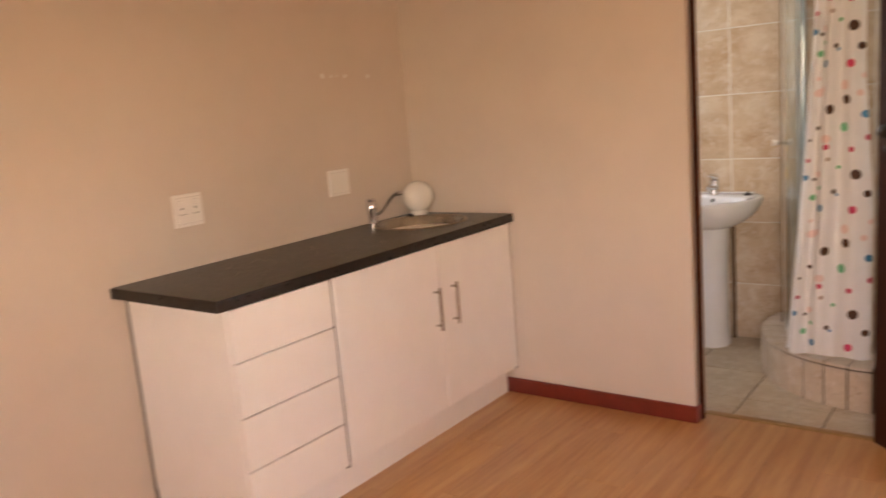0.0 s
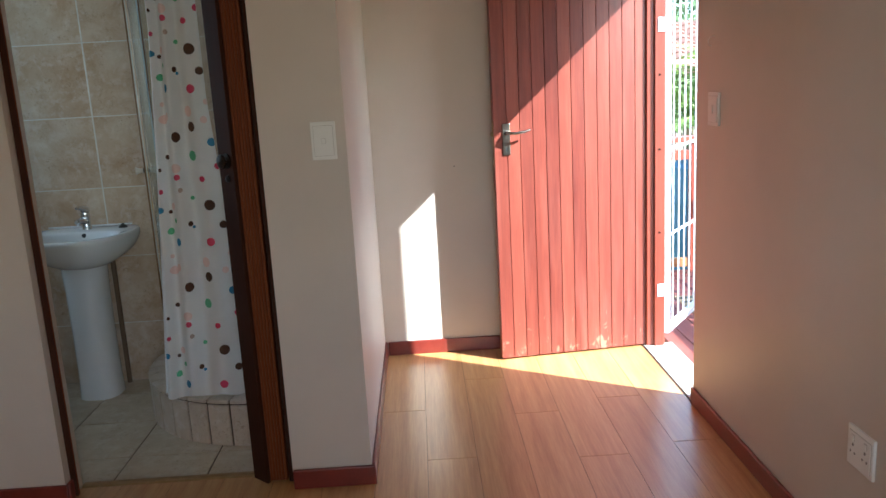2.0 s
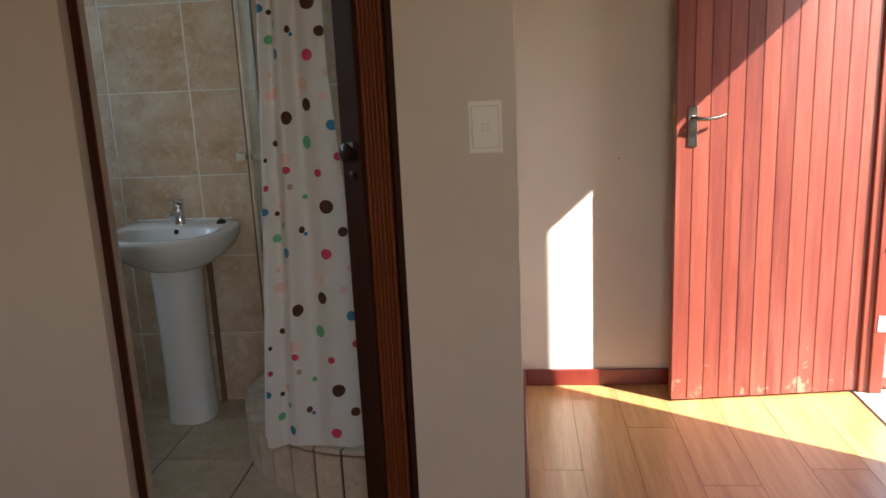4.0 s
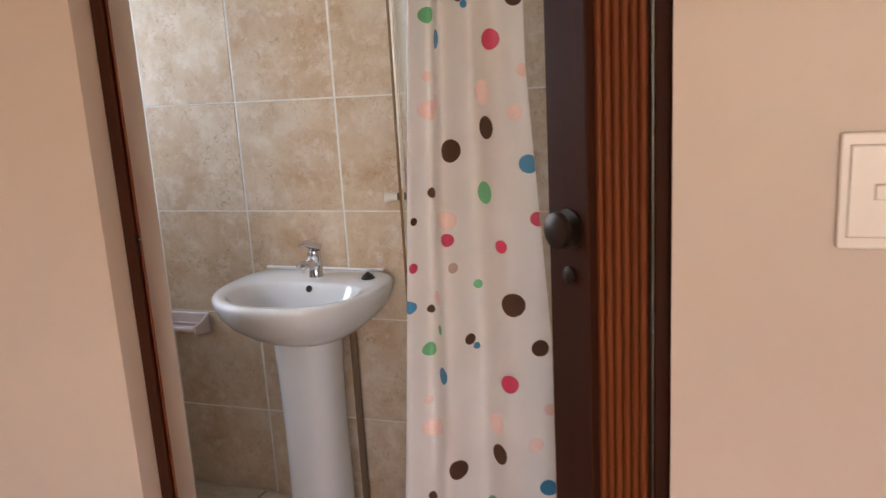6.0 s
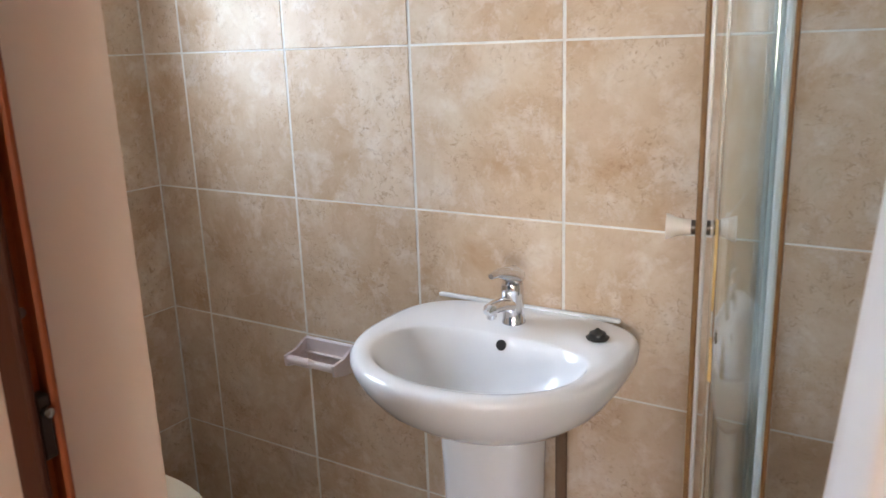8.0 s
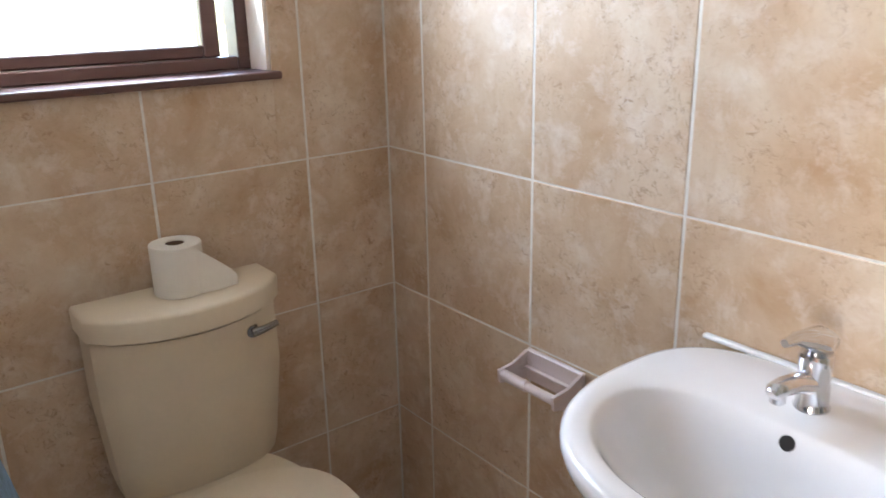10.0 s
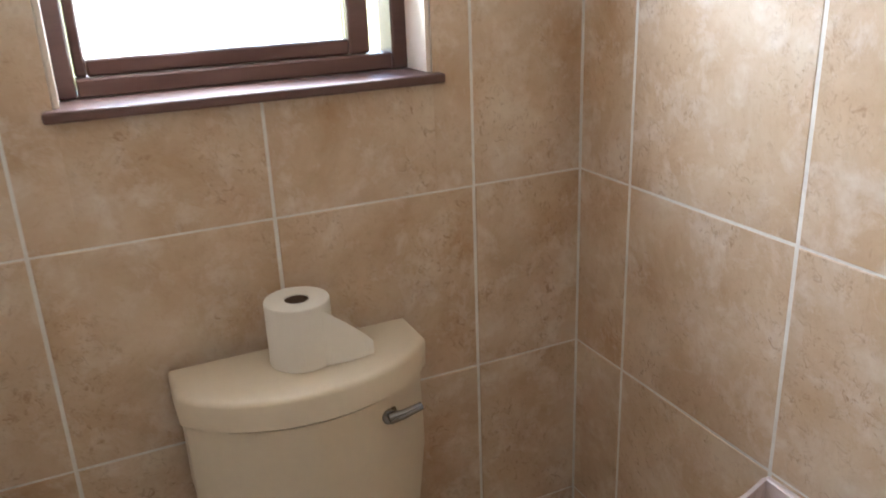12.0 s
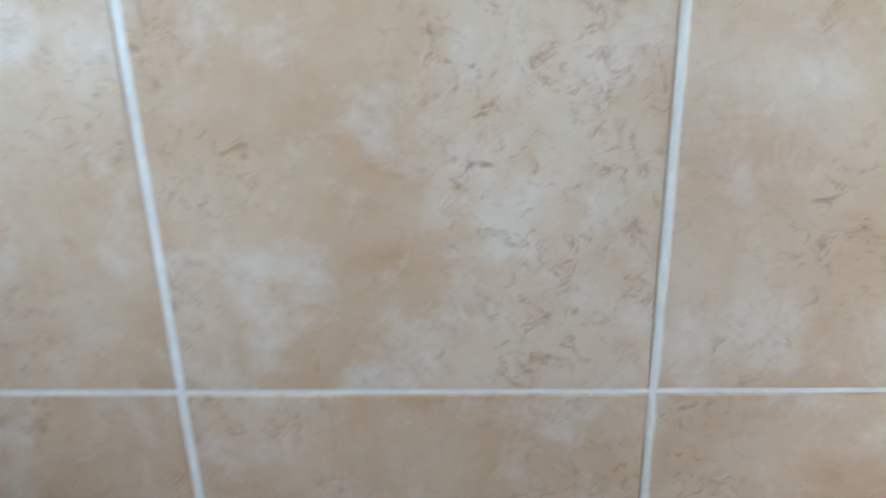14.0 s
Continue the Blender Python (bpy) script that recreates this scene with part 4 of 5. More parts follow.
# ---- shower ----
CX, CYC = -0.50, 0.948


def arc_line(r, right, back, sweep=90.0):
    """The shower's outline in plan: side wall, straight front, quarter round, straight to the back wall."""
    pts = [(right, CYC - r)]
    for i in range(25):
        a = -math.pi / 2 - math.radians(sweep) * i / 24
        pts.append((CX + r * math.cos(a), min(back, CYC + r * math.sin(a))))
    if sweep <= 90:
        pts.append((CX - r, back))
    return pts


curb = thing("shower_curb", "raised curved shower curb faced with upright beige tiles", "shower curb", kind="structure")
RO, RI, CH = 0.588, 0.430, 0.205
o, i_ = arc_line(RO - 0.008, SR - 0.001, TB - 0.001, 121), arc_line(RI, SR - 0.001, TB - 0.001, 121)
core = bmesh.new()
add_loft(core, [[(*p, 0.0), (*p, CH - 0.008), (*q, CH - 0.008), (*q, 0.0)] for p, q in zip(o, i_)])
part("curb_core", core, M_GROUT_FLOOR, curb, "brown grout between the curb tiles")
tray = [(SR - 0.001, TB - 0.001)] + arc_line(RI - 0.002, SR - 0.001, TB - 0.001, 121)
part("tray", loft([[(*p, 0.0) for p in tray], [(*p, 0.05) for p in tray]]), M_FTILE, curb, "beige tiled shower floor")


def curb_tile(a0, a1):
    """One upright facing tile and its coping piece between two angles round the curve."""
    def at(r, k, z):
        a = a0 + (a1 - a0) * k / 3
        return (CX + r * math.cos(a), CYC + r * math.sin(a), z)
    face = loft([[at(RO - 0.0075, k, 0.004), at(RO - 0.0015, k, 0.004), at(RO, k, 0.006), at(RO, k, CH - 0.0235), at(RO - 0.0015, k, CH - 0.022), at(RO - 0.0075, k, CH - 0.022)] for k in range(4)])
    part("tile", face, M_CTILE, curb)
    cop = loft([[at(RI + 0.004, k, CH - 0.0075), at(RI + 0.004, k, CH), at(RO - 0.006, k, CH), at(RO + 0.002, k, CH - 0.004), at(RO + 0.002, k, CH - 0.0135), at(RO - 0.0072, k, CH - 0.0135), at(RO - 0.0085, k, CH - 0.0075)] for k in range(4)])
    part("tile", cop, M_CTILE, curb)


n_curb = 12
for k in range(n_curb):
    step = (math.pi / 2) / 9
    curb_tile(-math.pi / 2 - k * step - 0.0085, -math.pi / 2 - (k + 1) * step + 0.0085)
for k in range(3):
    xa, xb = CX + 0.004 + k * 0.131, CX + 0.004 + k * 0.131 + 0.124
    part("tile", box(xa, xb, CYC - RO, CYC - RO + 0.0075, 0.004, CH - 0.018, 0.001), M_CTILE, curb)
    part("tile", box(xa, xb, CYC - RO - 0.002, CYC - RI - 0.004, CH - 0.0075, CH, 0.001), M_CTILE, curb)

enc = thing("shower_enclosure", "curved glass shower enclosure with pale frame and round knobs", "shower enclosure")
RG = 0.478
gz0, gz1 = CH + 0.001, 2.17


def curved_panel(r, line, z0, z1, thick):
    bm = bmesh.new()
    inner = []
    for i, p in enumerate(line):
        a, b = Vector(line[max(i - 1, 0)]), Vector(line[min(i + 1, len(line) - 1)])
        d = (b - a).normalized()
        inner.append(Vector(p) + Vector((d.y, -d.x)) * thick)
    add_loft(bm, [[(*p, z0), (*p, z1), (*q, z1), (*q, z0)] for p, q in zip(line, inner)])
    return bm


full_line = arc_line(RG, SR - 0.002, TB - 0.001)
part("bottom_rail", curved_panel(RG, full_line, gz0, gz0 + 0.03, 0.024), M_ALU, enc)
part("top_rail", curved_panel(RG, full_line, gz1 - 0.04, gz1, 0.024), M_ALU, enc)
left_line = [(CX + (RG - 0.006) * math.cos(a), CYC + (RG - 0.006) * math.sin(a)) for a in [math.radians(222 - 42 * i / 36) for i in range(37)]] + [(CX - RG + 0.006, TB - 0.018)]
g = part("door_glass", curved_panel(RG, left_line, gz0 + 0.031, gz1 - 0.041, 0.006), M_SHOWER, enc, "greenish curved safety glass", True)
g.visible_shadow = False
part("wall_profile", box(CX - RG - 0.012, CX - RG + 0.022, TB - 0.017, TB - 0.001, gz0 + 0.031, gz1 - 0.041, 0.003), M_SEALBLUE, enc, "pale blue-grey wall profile")
for deg, r_, w_, m_, lab in ((222.9, RG - 0.006, 0.0025, M_RUN, "yellowed thin edge seal"), (221.9, RG - 0.007, 0.0066, M_SEALBLUE, "pale blue edge seal"),
                             (194, RG + 0.011, 0.0038, M_RUN, "brown stained door edge"), (195, RG + 0.004, 0.0028, M_ALU, "pale door edge seal")):
    a = math.radians(deg)
    part("edge_seal", tube([(CX + r_ * math.cos(a), CYC + r_ * math.sin(a), z) for z in (gz0 + 0.031, gz1 - 0.041)], w_, 8), m_, enc, lab, True)
g = part("fixed_glass", box(CX + 0.004, SR - 0.003, CYC - RG + 0.004, CYC - RG + 0.010, gz0 + 0.031, gz1 - 0.041), M_SHOWER, enc, "clear fixed glass panel")
g.visible_shadow = False
part("edge_seal", box(CX - 0.006, CX + 0.0035, CYC - RG - 0.002, CYC - RG + 0.016, gz0 + 0.031, gz1 - 0.041, 0.002), M_STAIN, enc, "yellowed edge seal")
ka = math.radians(193)
kp = Vector((CX + (RG + 0.008) * math.cos(ka), CYC + (RG + 0.008) * math.sin(ka), 1.130))
kout = Vector((math.cos(ka), math.sin(ka), 0))
for way in (kout, -kout):
    rm = Matrix.Translation(kp + way * 0.004) @ way.to_track_quat("Z", "Y").to_matrix().to_4x4()
    kn = part("knob", lathe([(0.0105, 0.008), (0.010, 0.014), (0.0115, 0.024), (0.0165, 0.036), (0.017, 0.039), (0.0, 0.0395)], rm, 20), M_PLASTIC, enc, "white flared plastic knob", True)
    part("ferrule", lathe([(0.0095, 0), (0.0095, 0.0078)], rm, 16), M_DARKMETAL, kn, "dark metal ferrule", True)
sa = math.radians(206)
tang = Vector((-math.sin(sa), math.cos(sa), 0))
outw = Vector((math.cos(sa), math.sin(sa), 0))
for z0_, z1_, w_, top_, low_ in ((1.055, 1.165, 0.0062, 1.0, 0.25), (0.967, 1.022, 0.0085, 0.35, 0.9)):
    p = Vector((CX, CYC, 0)) + outw * (RG + 0.0015)
    bm = loft([[p - tang * w_ * s_ + Vector((0, 0, z)), p + outw * 0.002 + Vector((0, 0, z)), p + tang * w_ * s_ + Vector((0, 0, z))] for z, s_ in ((z0_, low_), ((z0_ + z1_) / 2, 0.8), (z1_, top_))])
    part("sealant_run", bm, M_GLUE, enc, "brown run of sealant on the glass")

mixer = thing("shower_valve", "chrome shower valve handle on the tiles", "shower valve")
part("rose", lathe([(0.030, 0), (0.030, 0.004), (0.024, 0.010), (0.015, 0.012)], pose(-0.470, TB - 0.0005, 1.300, 90)), M_CHROME, mixer, smooth=True)
part("handle", lathe([(0.015, 0.0125), (0.015, 0.030), (0.023, 0.036), (0.023, 0.055), (0.016, 0.060), (0, 0.061)], pose(-0.470, TB - 0.0005, 1.300, 90), 8), M_CHROME, mixer)

rod_line = arc_line(0.668, SR - 0.001, TB - 0.001)
rod_z = 2.22
tagged(obj("curtain_rail", tube([(x, y, rod_z) for x, y in rod_line], 0.010, 10), M_ALU, None, True), "pale curved metal shower curtain rail", "curtain rail")

curtain = thing("shower_curtain", "white shower curtain with coloured dots, drawn together in folds", "shower curtain")
CTOP, CBOT = 2.205, 0.268


def curtain_at(s, z):
    """A place on the cloth: s from 0 at the gathered edge to 1 at the edge by the doorway."""
    k = max(0.0, (1.955 - z) / 1.687)
    left = -0.722 - 0.135 * max(0.0, k - 0.15) ** 1.1
    right = max(-0.530, min(-0.500, -0.530 + 0.11 * (k - 0.31)))
    x = left + (right - left) * s
    ph = 0.5 * math.sin(2.2 * k + 0.6)
    deep = 0.020 * (1 - s) ** 1.5 + 0.0078
    y = 0.283 + deep * math.sin(2 * math.pi * (3.2 * s ** 0.72) + 0.7 + ph * (1 - s)) + 0.004 * math.sin(11 * s + 3 * k)
    y += 0.018 * max(0.0, 0.16 - s) / 0.16
    return Vector((x, y, z + (0.006 * math.sin(18 * s + 1) if k > 0.985 else 0)))


NS, NZ = 90, 66
cl = bmesh.new()
grid = [[cl.verts.new(curtain_at(i / NS, CTOP + (CBOT - CTOP) * j / NZ)) for i in range(NS + 1)] for j in range(NZ + 1)]
for j in range(NZ):
    for i in range(NS):
        cl.faces.new((grid[j][i], grid[j][i + 1], grid[j + 1][i + 1], grid[j + 1][i]))
part("cloth", cl, M_CURTAIN, curtain, smooth=True)


def dot(x, z, r, colour, shift=0.0):
    """A printed dot that follows the cloth; given by its place across and up the hanging cloth."""
    s = 0.5
    for _ in range(25):
        s = min(0.985, max(0.015, s + (x - curtain_at(s, z).x) / 0.3))
    z += shift
    e = 0.01
    dx = (curtain_at(min(1, s + e), z) - curtain_at(max(0, s - e), z)).length / (min(1, s + e) - max(0, s - e))
    bm = bmesh.new()
    mid = bm.verts.new(curtain_at(s, z) + Vector((0, -0.0018, 0)))
    n = 20
    rim = []
    for ring in (0.25, 0.5, 0.75, 1.0):
        rim.append([bm.verts.new(curtain_at(min(1, max(0, s + ring * r * math.cos(2 * math.pi * k / n) / dx)), min(CTOP - 0.005, max(CBOT + 0.01, z + ring * r * math.sin(2 * math.pi * k / n)))) + Vector((0, -0.0018, 0))) for k in range(n)])
    for k in range(n):
        bm.faces.new((mid, rim[0][k], rim[0][(k + 1) % n]))
        for a, b in zip(rim, rim[1:]):
            bm.faces.new((a[k], b[k], b[(k + 1) % n], a[(k + 1) % n]))
    part("dot", bm, M_DOT[colour], curtain)


MOTIF = """brown -0.597 1.326 0.0190;brown -0.655 1.291 0.0192;blue -0.529 1.265 0.0155;green -0.606 1.218 0.0191;brown -0.702 1.217 0.0091;brown -0.729 1.171 0.0069;crimson -0.735 1.089 0.0090;brown -0.716 1.009 0.0075;crimson -0.735 1.367 0.0080;pink -0.697 1.357 0.0170;pink -0.603 1.383 0.0200;pink -0.669 1.175 0.0175;pink -0.533 1.414 0.0110;pink -0.548 1.349 0.0130;blue -0.634 0.946 0.0062;crimson -0.668 1.142 0.0114;crimson -0.577 1.130 0.0113;grey -0.661 1.093 0.0092;green -0.627 1.058 0.0080;pink -0.701 1.031 0.0140;blue -0.746 1.019 0.0118;brown -0.560 1.030 0.0205;brown -0.519 0.951 0.0149;green -0.696 0.976 0.0094;green -0.722 0.934 0.0131;brown -0.643 0.960 0.0105;blue -0.692 0.894 0.0155;crimson -0.571 0.888 0.0164;pink -0.730 0.836 0.0085;pink -0.705 0.793 0.0146;crimson -0.506 1.174 0.0122"""
PERIOD = 0.576
for line in MOTIF.split(";"):
    colour, x, z, r = line.split()
    for k in (-2, -1, 0, 1, 2):
        zz = float(z) + 0.006 + k * PERIOD
        if CBOT + 0.03 < zz < CTOP - 0.03:
            dot(float(x), float(z) + 0.006, float(r), colour, k * PERIOD)
for k in range(8):
    s = (k + 0.5) / 8
    p = curtain_at(s, CTOP)
    part("ring", tube([(p.x, 0.280 + 0.017 * math.sin(2 * math.pi * q / 14), rod_z - 0.005 + 0.019 * math.cos(2 * math.pi * q / 14)) for q in range(15)], 0.0016, 6), M_PLASTIC, curtain, "white curtain ring", True)

for y, z, q in ((-0.592, 1.614, 0.012), (-0.538, 1.612, 0.007), (-0.500, 1.613, 0.006), (-0.445, 1.611, 0.009), (-0.288, 1.607, 0.010)):
    part("filler_spot", lathe([(q, 0), (q * 0.8, 0.0006), (q * 0.3, 0.0009)], pose(LW + 0.0002, y, z, 0, 90, 0), 14), M_CEIL, wall_left, "pale filler spot")
nail = lathe([(0.0035, 0), (0.0035, 0.002), (0.0015, 0.003)], pose(0.422, FAR - 0.0003, 1.01, 90), 10)
tagged(obj("wall_nail", nail, M_DARKMETAL), "small dark nail head in the far wall", "nail")

# ---- towel on the partition ----
towel = thing("towel", "fluffy blue-grey towel with a pale band hanging from a rail", "towel")
tz_top = 1.17


def towel_at(s, k):
    x = -1.78 + 0.42 * s
    out = 0.082 + 0.130 * k + 0.008 * math.sin(9 * s + 4 * k)
    return Vector((x + 0.01 * math.sin(5 * k), PT + 0.012 + out, tz_top - 0.72 * k))


def towel_strip(k0, k1, nn):
    bm = bmesh.new()
    front = [[towel_at(i / 24, k0 + (k1 - k0) * j / nn) for i in range(25)] for j in range(nn + 1)]
    rows = [[bm.verts.new(p) for p in r] for r in front]
    for a, b in zip(rows, rows[1:]):
        for i in range(24):
            bm.faces.new((a[i], a[i + 1], b[i + 1], b[i]))
    bmesh.ops.solidify(bm, geom=list(bm.faces), thickness=0.012)
    return bm


part("cloth", towel_strip(0.0, 0.025, 2), M_TOWELW, towel, "pale woven towel band")
part("cloth", towel_strip(0.0255, 1.0, 20), M_TOWEL, towel, "fluffy blue-grey pile")
trail = thing("towel_rail", "plain metal towel rail on the partition", "towel rail")
part("bar", tube([(-1.86, PT + 0.045, tz_top + 0.004), (-1.30, PT + 0.045, tz_top + 0.004)], 0.008, 10), M_CHROME, trail, smooth=True)
for x in (-1.86, -1.30):
    part("bracket", tube([(x, PT + 0.0005, tz_top + 0.004), (x, PT + 0.046, tz_top + 0.004)], 0.010, 10), M_CHROME, trail, smooth=True)

# ---- outside ----
ground = bmesh.new()
bmesh.ops.create_grid(ground, x_segments=40, y_segments=40, size=400)
for v in ground.verts:
    v.co.z = -0.95
structure("ground", ground, M_GRASS, "green garden ground reaching to the horizon", "ground")

deck = structure("deck", box(OUT + 0.051, 2.95, -1.2, 2.95, -0.30, -0.045), M_DARKWOOD, "red stained timber deck outside the entrance", "deck")
rail = thing("deck_railing", "red stained timber railing at the edge of the deck", "railing")
part("top_rail", box(1.62, 2.80, 2.86, 2.97, 0.93, 0.965, 0.004), M_FRAME, rail)
part("lower_rail", box(1.62, 2.74, 2.89, 2.935, 0.80, 0.87, 0.003), M_FRAME, rail)
for x in (1.66, 2.22, 2.75):
    part("post", box(x - 0.035, x + 0.035, 2.88, 2.945, -0.02, 0.929, 0.004), M_FRAME, rail)
part("bottom_rail", box(1.70, 2.36, 2.895, 2.93, 0.01, 0.075, 0.003), M_ORANGE, rail, "orange stained bottom rail")
for x in (2.365, 2.495, 2.625):
    part("panel", box(x, x + 0.118, 2.90, 2.925, -0.015, 0.799, 0.003), M_FRAME, rail, "dark red upright board")
side = thing("deck_railing", "red stained slatted railing along the side of the deck", "railing")
part("top_rail", box(2.70, 2.81, -1.15, 2.855, 0.93, 0.965, 0.004), M_FRAME, side)
for i in range(31):
    y = -1.08 + i * 0.125
    part("slat", box(2.74, 2.765, y, y + 0.075, -0.018, 0.929, 0.003), M_FRAME, side)
matob = thing("door_mat", "worn brown mat lying on the deck, slat shadows painted as dark stripes", "mat")
part("weave", box(1.85, 2.55, 1.62, 2.22, -0.0195, -0.010, 0.003), M_MAT, matob)
# Dark strips paint the railing slats' shadows onto the mat.
for i in range(6):
    y = 1.67 + i * 0.095
    part("shadow_stripe", box(1.86, 2.54, y, y + 0.038, -0.0098, -0.0075), M_MAT_SHADE, matob)
tank = thing("water_tank", "tall ribbed blue water tank standing behind the deck railing", "tank")
part("shell", lathe([(0.30, 0), (0.31, 0.02)] + [(0.31 + (0.012 if k % 4 in (1, 2) else 0.0), 0.02 + 0.075 * k) for k in range(1, 21)] + [(0.31, 1.60), (0.27, 1.64)], pose(2.64, 3.72, -0.95), 32), M_BLUE, tank, smooth=True)
part("lid", lathe([(0.28, 1.64), (0.28, 1.67), (0.10, 1.70), (0, 1.70)], pose(2.64, 3.72, -0.95), 32), M_BLUE, tank, "blue screw lid", True)


def frond(bm, base, yaw, length, lift, n_leaf=26):
    """One feathered palm frond: a bent rib with narrow leaflets on both sides."""
    pts = []
    for i in range(9):
        s = i / 8
        out = length * s
        z = lift * s - 0.75 * length * s * s * 0.6
        pts.append(base + Vector((math.cos(yaw) * out, math.sin(yaw) * out, z)))
    add_tube(bm, pts, 0.01, 5, [0.014 - 0.0012 * i for i in range(9)])
    for i in range(n_leaf):
        s = 0.15 + 0.84 * i / n_leaf
        k = s * 8
        a = pts[int(k)].lerp(pts[min(8, int(k) + 1)], k % 1)
        d = (pts[min(8, int(k) + 1)] - pts[int(k)]).normalized()
        side = d.cross(Vector((0, 0, 1))).normalized()
        ln = 0.42 * math.sin(math.pi * (0.15 + 0.8 * s)) * random.uniform(0.8, 1.1)
        for sg in (-1, 1):
            tip = a + side * sg * ln * 0.8 + d * ln * 0.55 + Vector((0, 0, -0.18 * ln * random.uniform(0.5, 1.8)))
            w = d * 0.016
            m1 = a.lerp(tip, 0.5) + Vector((0, 0, 0.02))
            vs = [bm.verts.new(p) for p in (a - w, m1 - w, tip, m1 + w, a + w)]
            bm.faces.new(vs)


def palm(x, y, z0, height, n_fronds, length, seed):
    random.seed(seed)
    o = thing("palm_tree", "green feathery garden palm beyond the deck", "palm", "garden palms")
    o.location = (x, y, z0)
    part("trunk", tube([(0, 0, 0), (0.03, 0.02, height * 0.5), (0.0, 0.04, height)], 0.1, 10, [0.13, 0.10, 0.08]), M_BARK, o, smooth=True)
    cr = bmesh.new()
    for i in range(n_fronds):
        frond(cr, Vector((0, 0.04, height)), 2 * math.pi * i / n_fronds + random.uniform(-0.2, 0.2), length * random.uniform(0.8, 1.1), length * random.uniform(0.25, 1.2))
    part("crown", cr, M_LEAF, o)


palm(4.5, 8.6, -0.95, 1.5, 24, 1.7, 3)
palm(5.8, 9.4, -0.95, 1.6, 24, 1.8, 5)
palm(3.4, 10.2, -0.95, 1.6, 22, 1.7, 8)
palm(5.0, 11.2, -0.95, 1.7, 22, 1.7, 12)

random.seed(11)
for sx, sy, sr, sh in ((3.2, 6.4, 0.8, 1.35), (4.7, 6.6, 0.8, 1.2), (6.4, 7.8, 1.0, 1.5), (2.2, 8.0, 1.0, 1.6)):
    bush = thing("shrub", "dense dark green garden shrub beyond the deck", "shrub", "garden shrubs")
    bush.location = (sx, sy, -0.95)
    stem = tube([(0, 0, 0), (0.02, 0.01, 0.3), (0, 0, sh * 0.6)], 0.03, 7)
    for q in range(5):
        a = q * 1.26
        add_tube(stem, [(0, 0, 0.2), (math.cos(a) * sr * 0.3, math.sin(a) * sr * 0.3, sh * 0.5), (math.cos(a) * sr * 0.55, math.sin(a) * sr * 0.55, sh * 0.8)], 0.012, 5)
    part("trunk", stem, M_BARK, bush)
    lv = bmesh.new()
    for q in range(900):
        d = Vector((random.gauss(0, 1), random.gauss(0, 1), random.gauss(0, 1))).normalized()
        rr = random.uniform(0.55, 1.0) * (1 + 0.25 * math.sin(5 * d.x + 3 * d.y))
        c = Vector((d.x * sr * rr, d.y * sr * rr, sh * 0.55 + d.z * sh * 0.5 * rr))
        t1 = Vector((random.gauss(0, 1), random.gauss(0, 1), random.gauss(0, 0.6))).normalized()
        t2 = t1.orthogonal().normalized()
        L, w = random.uniform(0.06, 0.12), random.uniform(0.02, 0.035)
        lv.faces.new([lv.verts.new(p) for p in (c - t1 * L, c + t2 * w, c + t1 * L, c - t2 * w)])
    part("crown", lv, M_LEAF2, bush)

house = thing("neighbour_house", "neighbouring plastered house with a terracotta tiled roof", "house")
HX0, HX1, HY = 1.5, 14.0, 12.5
part("wall", box(HX0 + 0.4, HX1, HY, HY + 3.6, -0.95, 1.38), M_RENDER, house)
for wx in (4.0, 7.2):
    w_ = part("window", box(wx, wx + 1.2, HY - 0.03, HY - 0.002, -0.1, 1.0), M_WINWOOD, house)
    part("pane", box(wx + 0.06, wx + 1.14, HY - 0.036, HY - 0.031, -0.04, 0.94), M_GLASS, w_)
slope = math.radians(24)
roof = part("roof", box(HX0, HX1 + 0.4, 0, 2.66, -0.12, -0.03, 0, Matrix.Translation((0, HY - 0.5, 1.30)) @ Matrix.Rotation(slope, 4, "X")), M_ROOF, house, "terracotta roof deck")
part("gutter", box(HX0, HX1 + 0.4, HY - 0.60, HY - 0.505, 1.18, 1.28, 0.01), M_RENDER, house, "pale gutter")
tiles = bmesh.new()
rm = Matrix.Translation((0, HY - 0.5, 1.30)) @ Matrix.Rotation(slope, 4, "X")
part("roof", box(HX0, HX1 + 0.4, -2.66, 0, -0.12, -0.03, 0, Matrix.Translation((0, HY - 0.5 + 4.94, 1.30)) @ Matrix.Rotation(-slope, 4, "X")), M_ROOF, house, "far slope of the roof")
for r in range(11):
    for c in range(40):
        x0r, y0r = HX0 + 0.31 * c, 0.24 * r
        prof = [(x0r + 0.31 * k / 4, 0.045 * math.sin(math.pi * k / 4) if k < 4 else 0.0) for k in range(5)]
        a = [tiles.verts.new(rm @ Vector((x, y0r - 0.03, zz + 0.035))) for x, zz in prof]
        b = [tiles.verts.new(rm @ Vector((x, y0r + 0.24, zz + 0.002))) for x, zz in prof]
        e = [tiles.verts.new(rm @ Vector((x, y0r - 0.03, zz - 0.005))) for x, zz in prof]
        for k in range(4):
            tiles.faces.new((a[k], a[k + 1], b[k + 1], b[k]))
            tiles.faces.new((e[k], e[k + 1], a[k + 1], a[k]))
tagged(part("roof_tiles", tiles, M_ROOF, house, "rows of curved terracotta roof tiles"), kind="stuff")

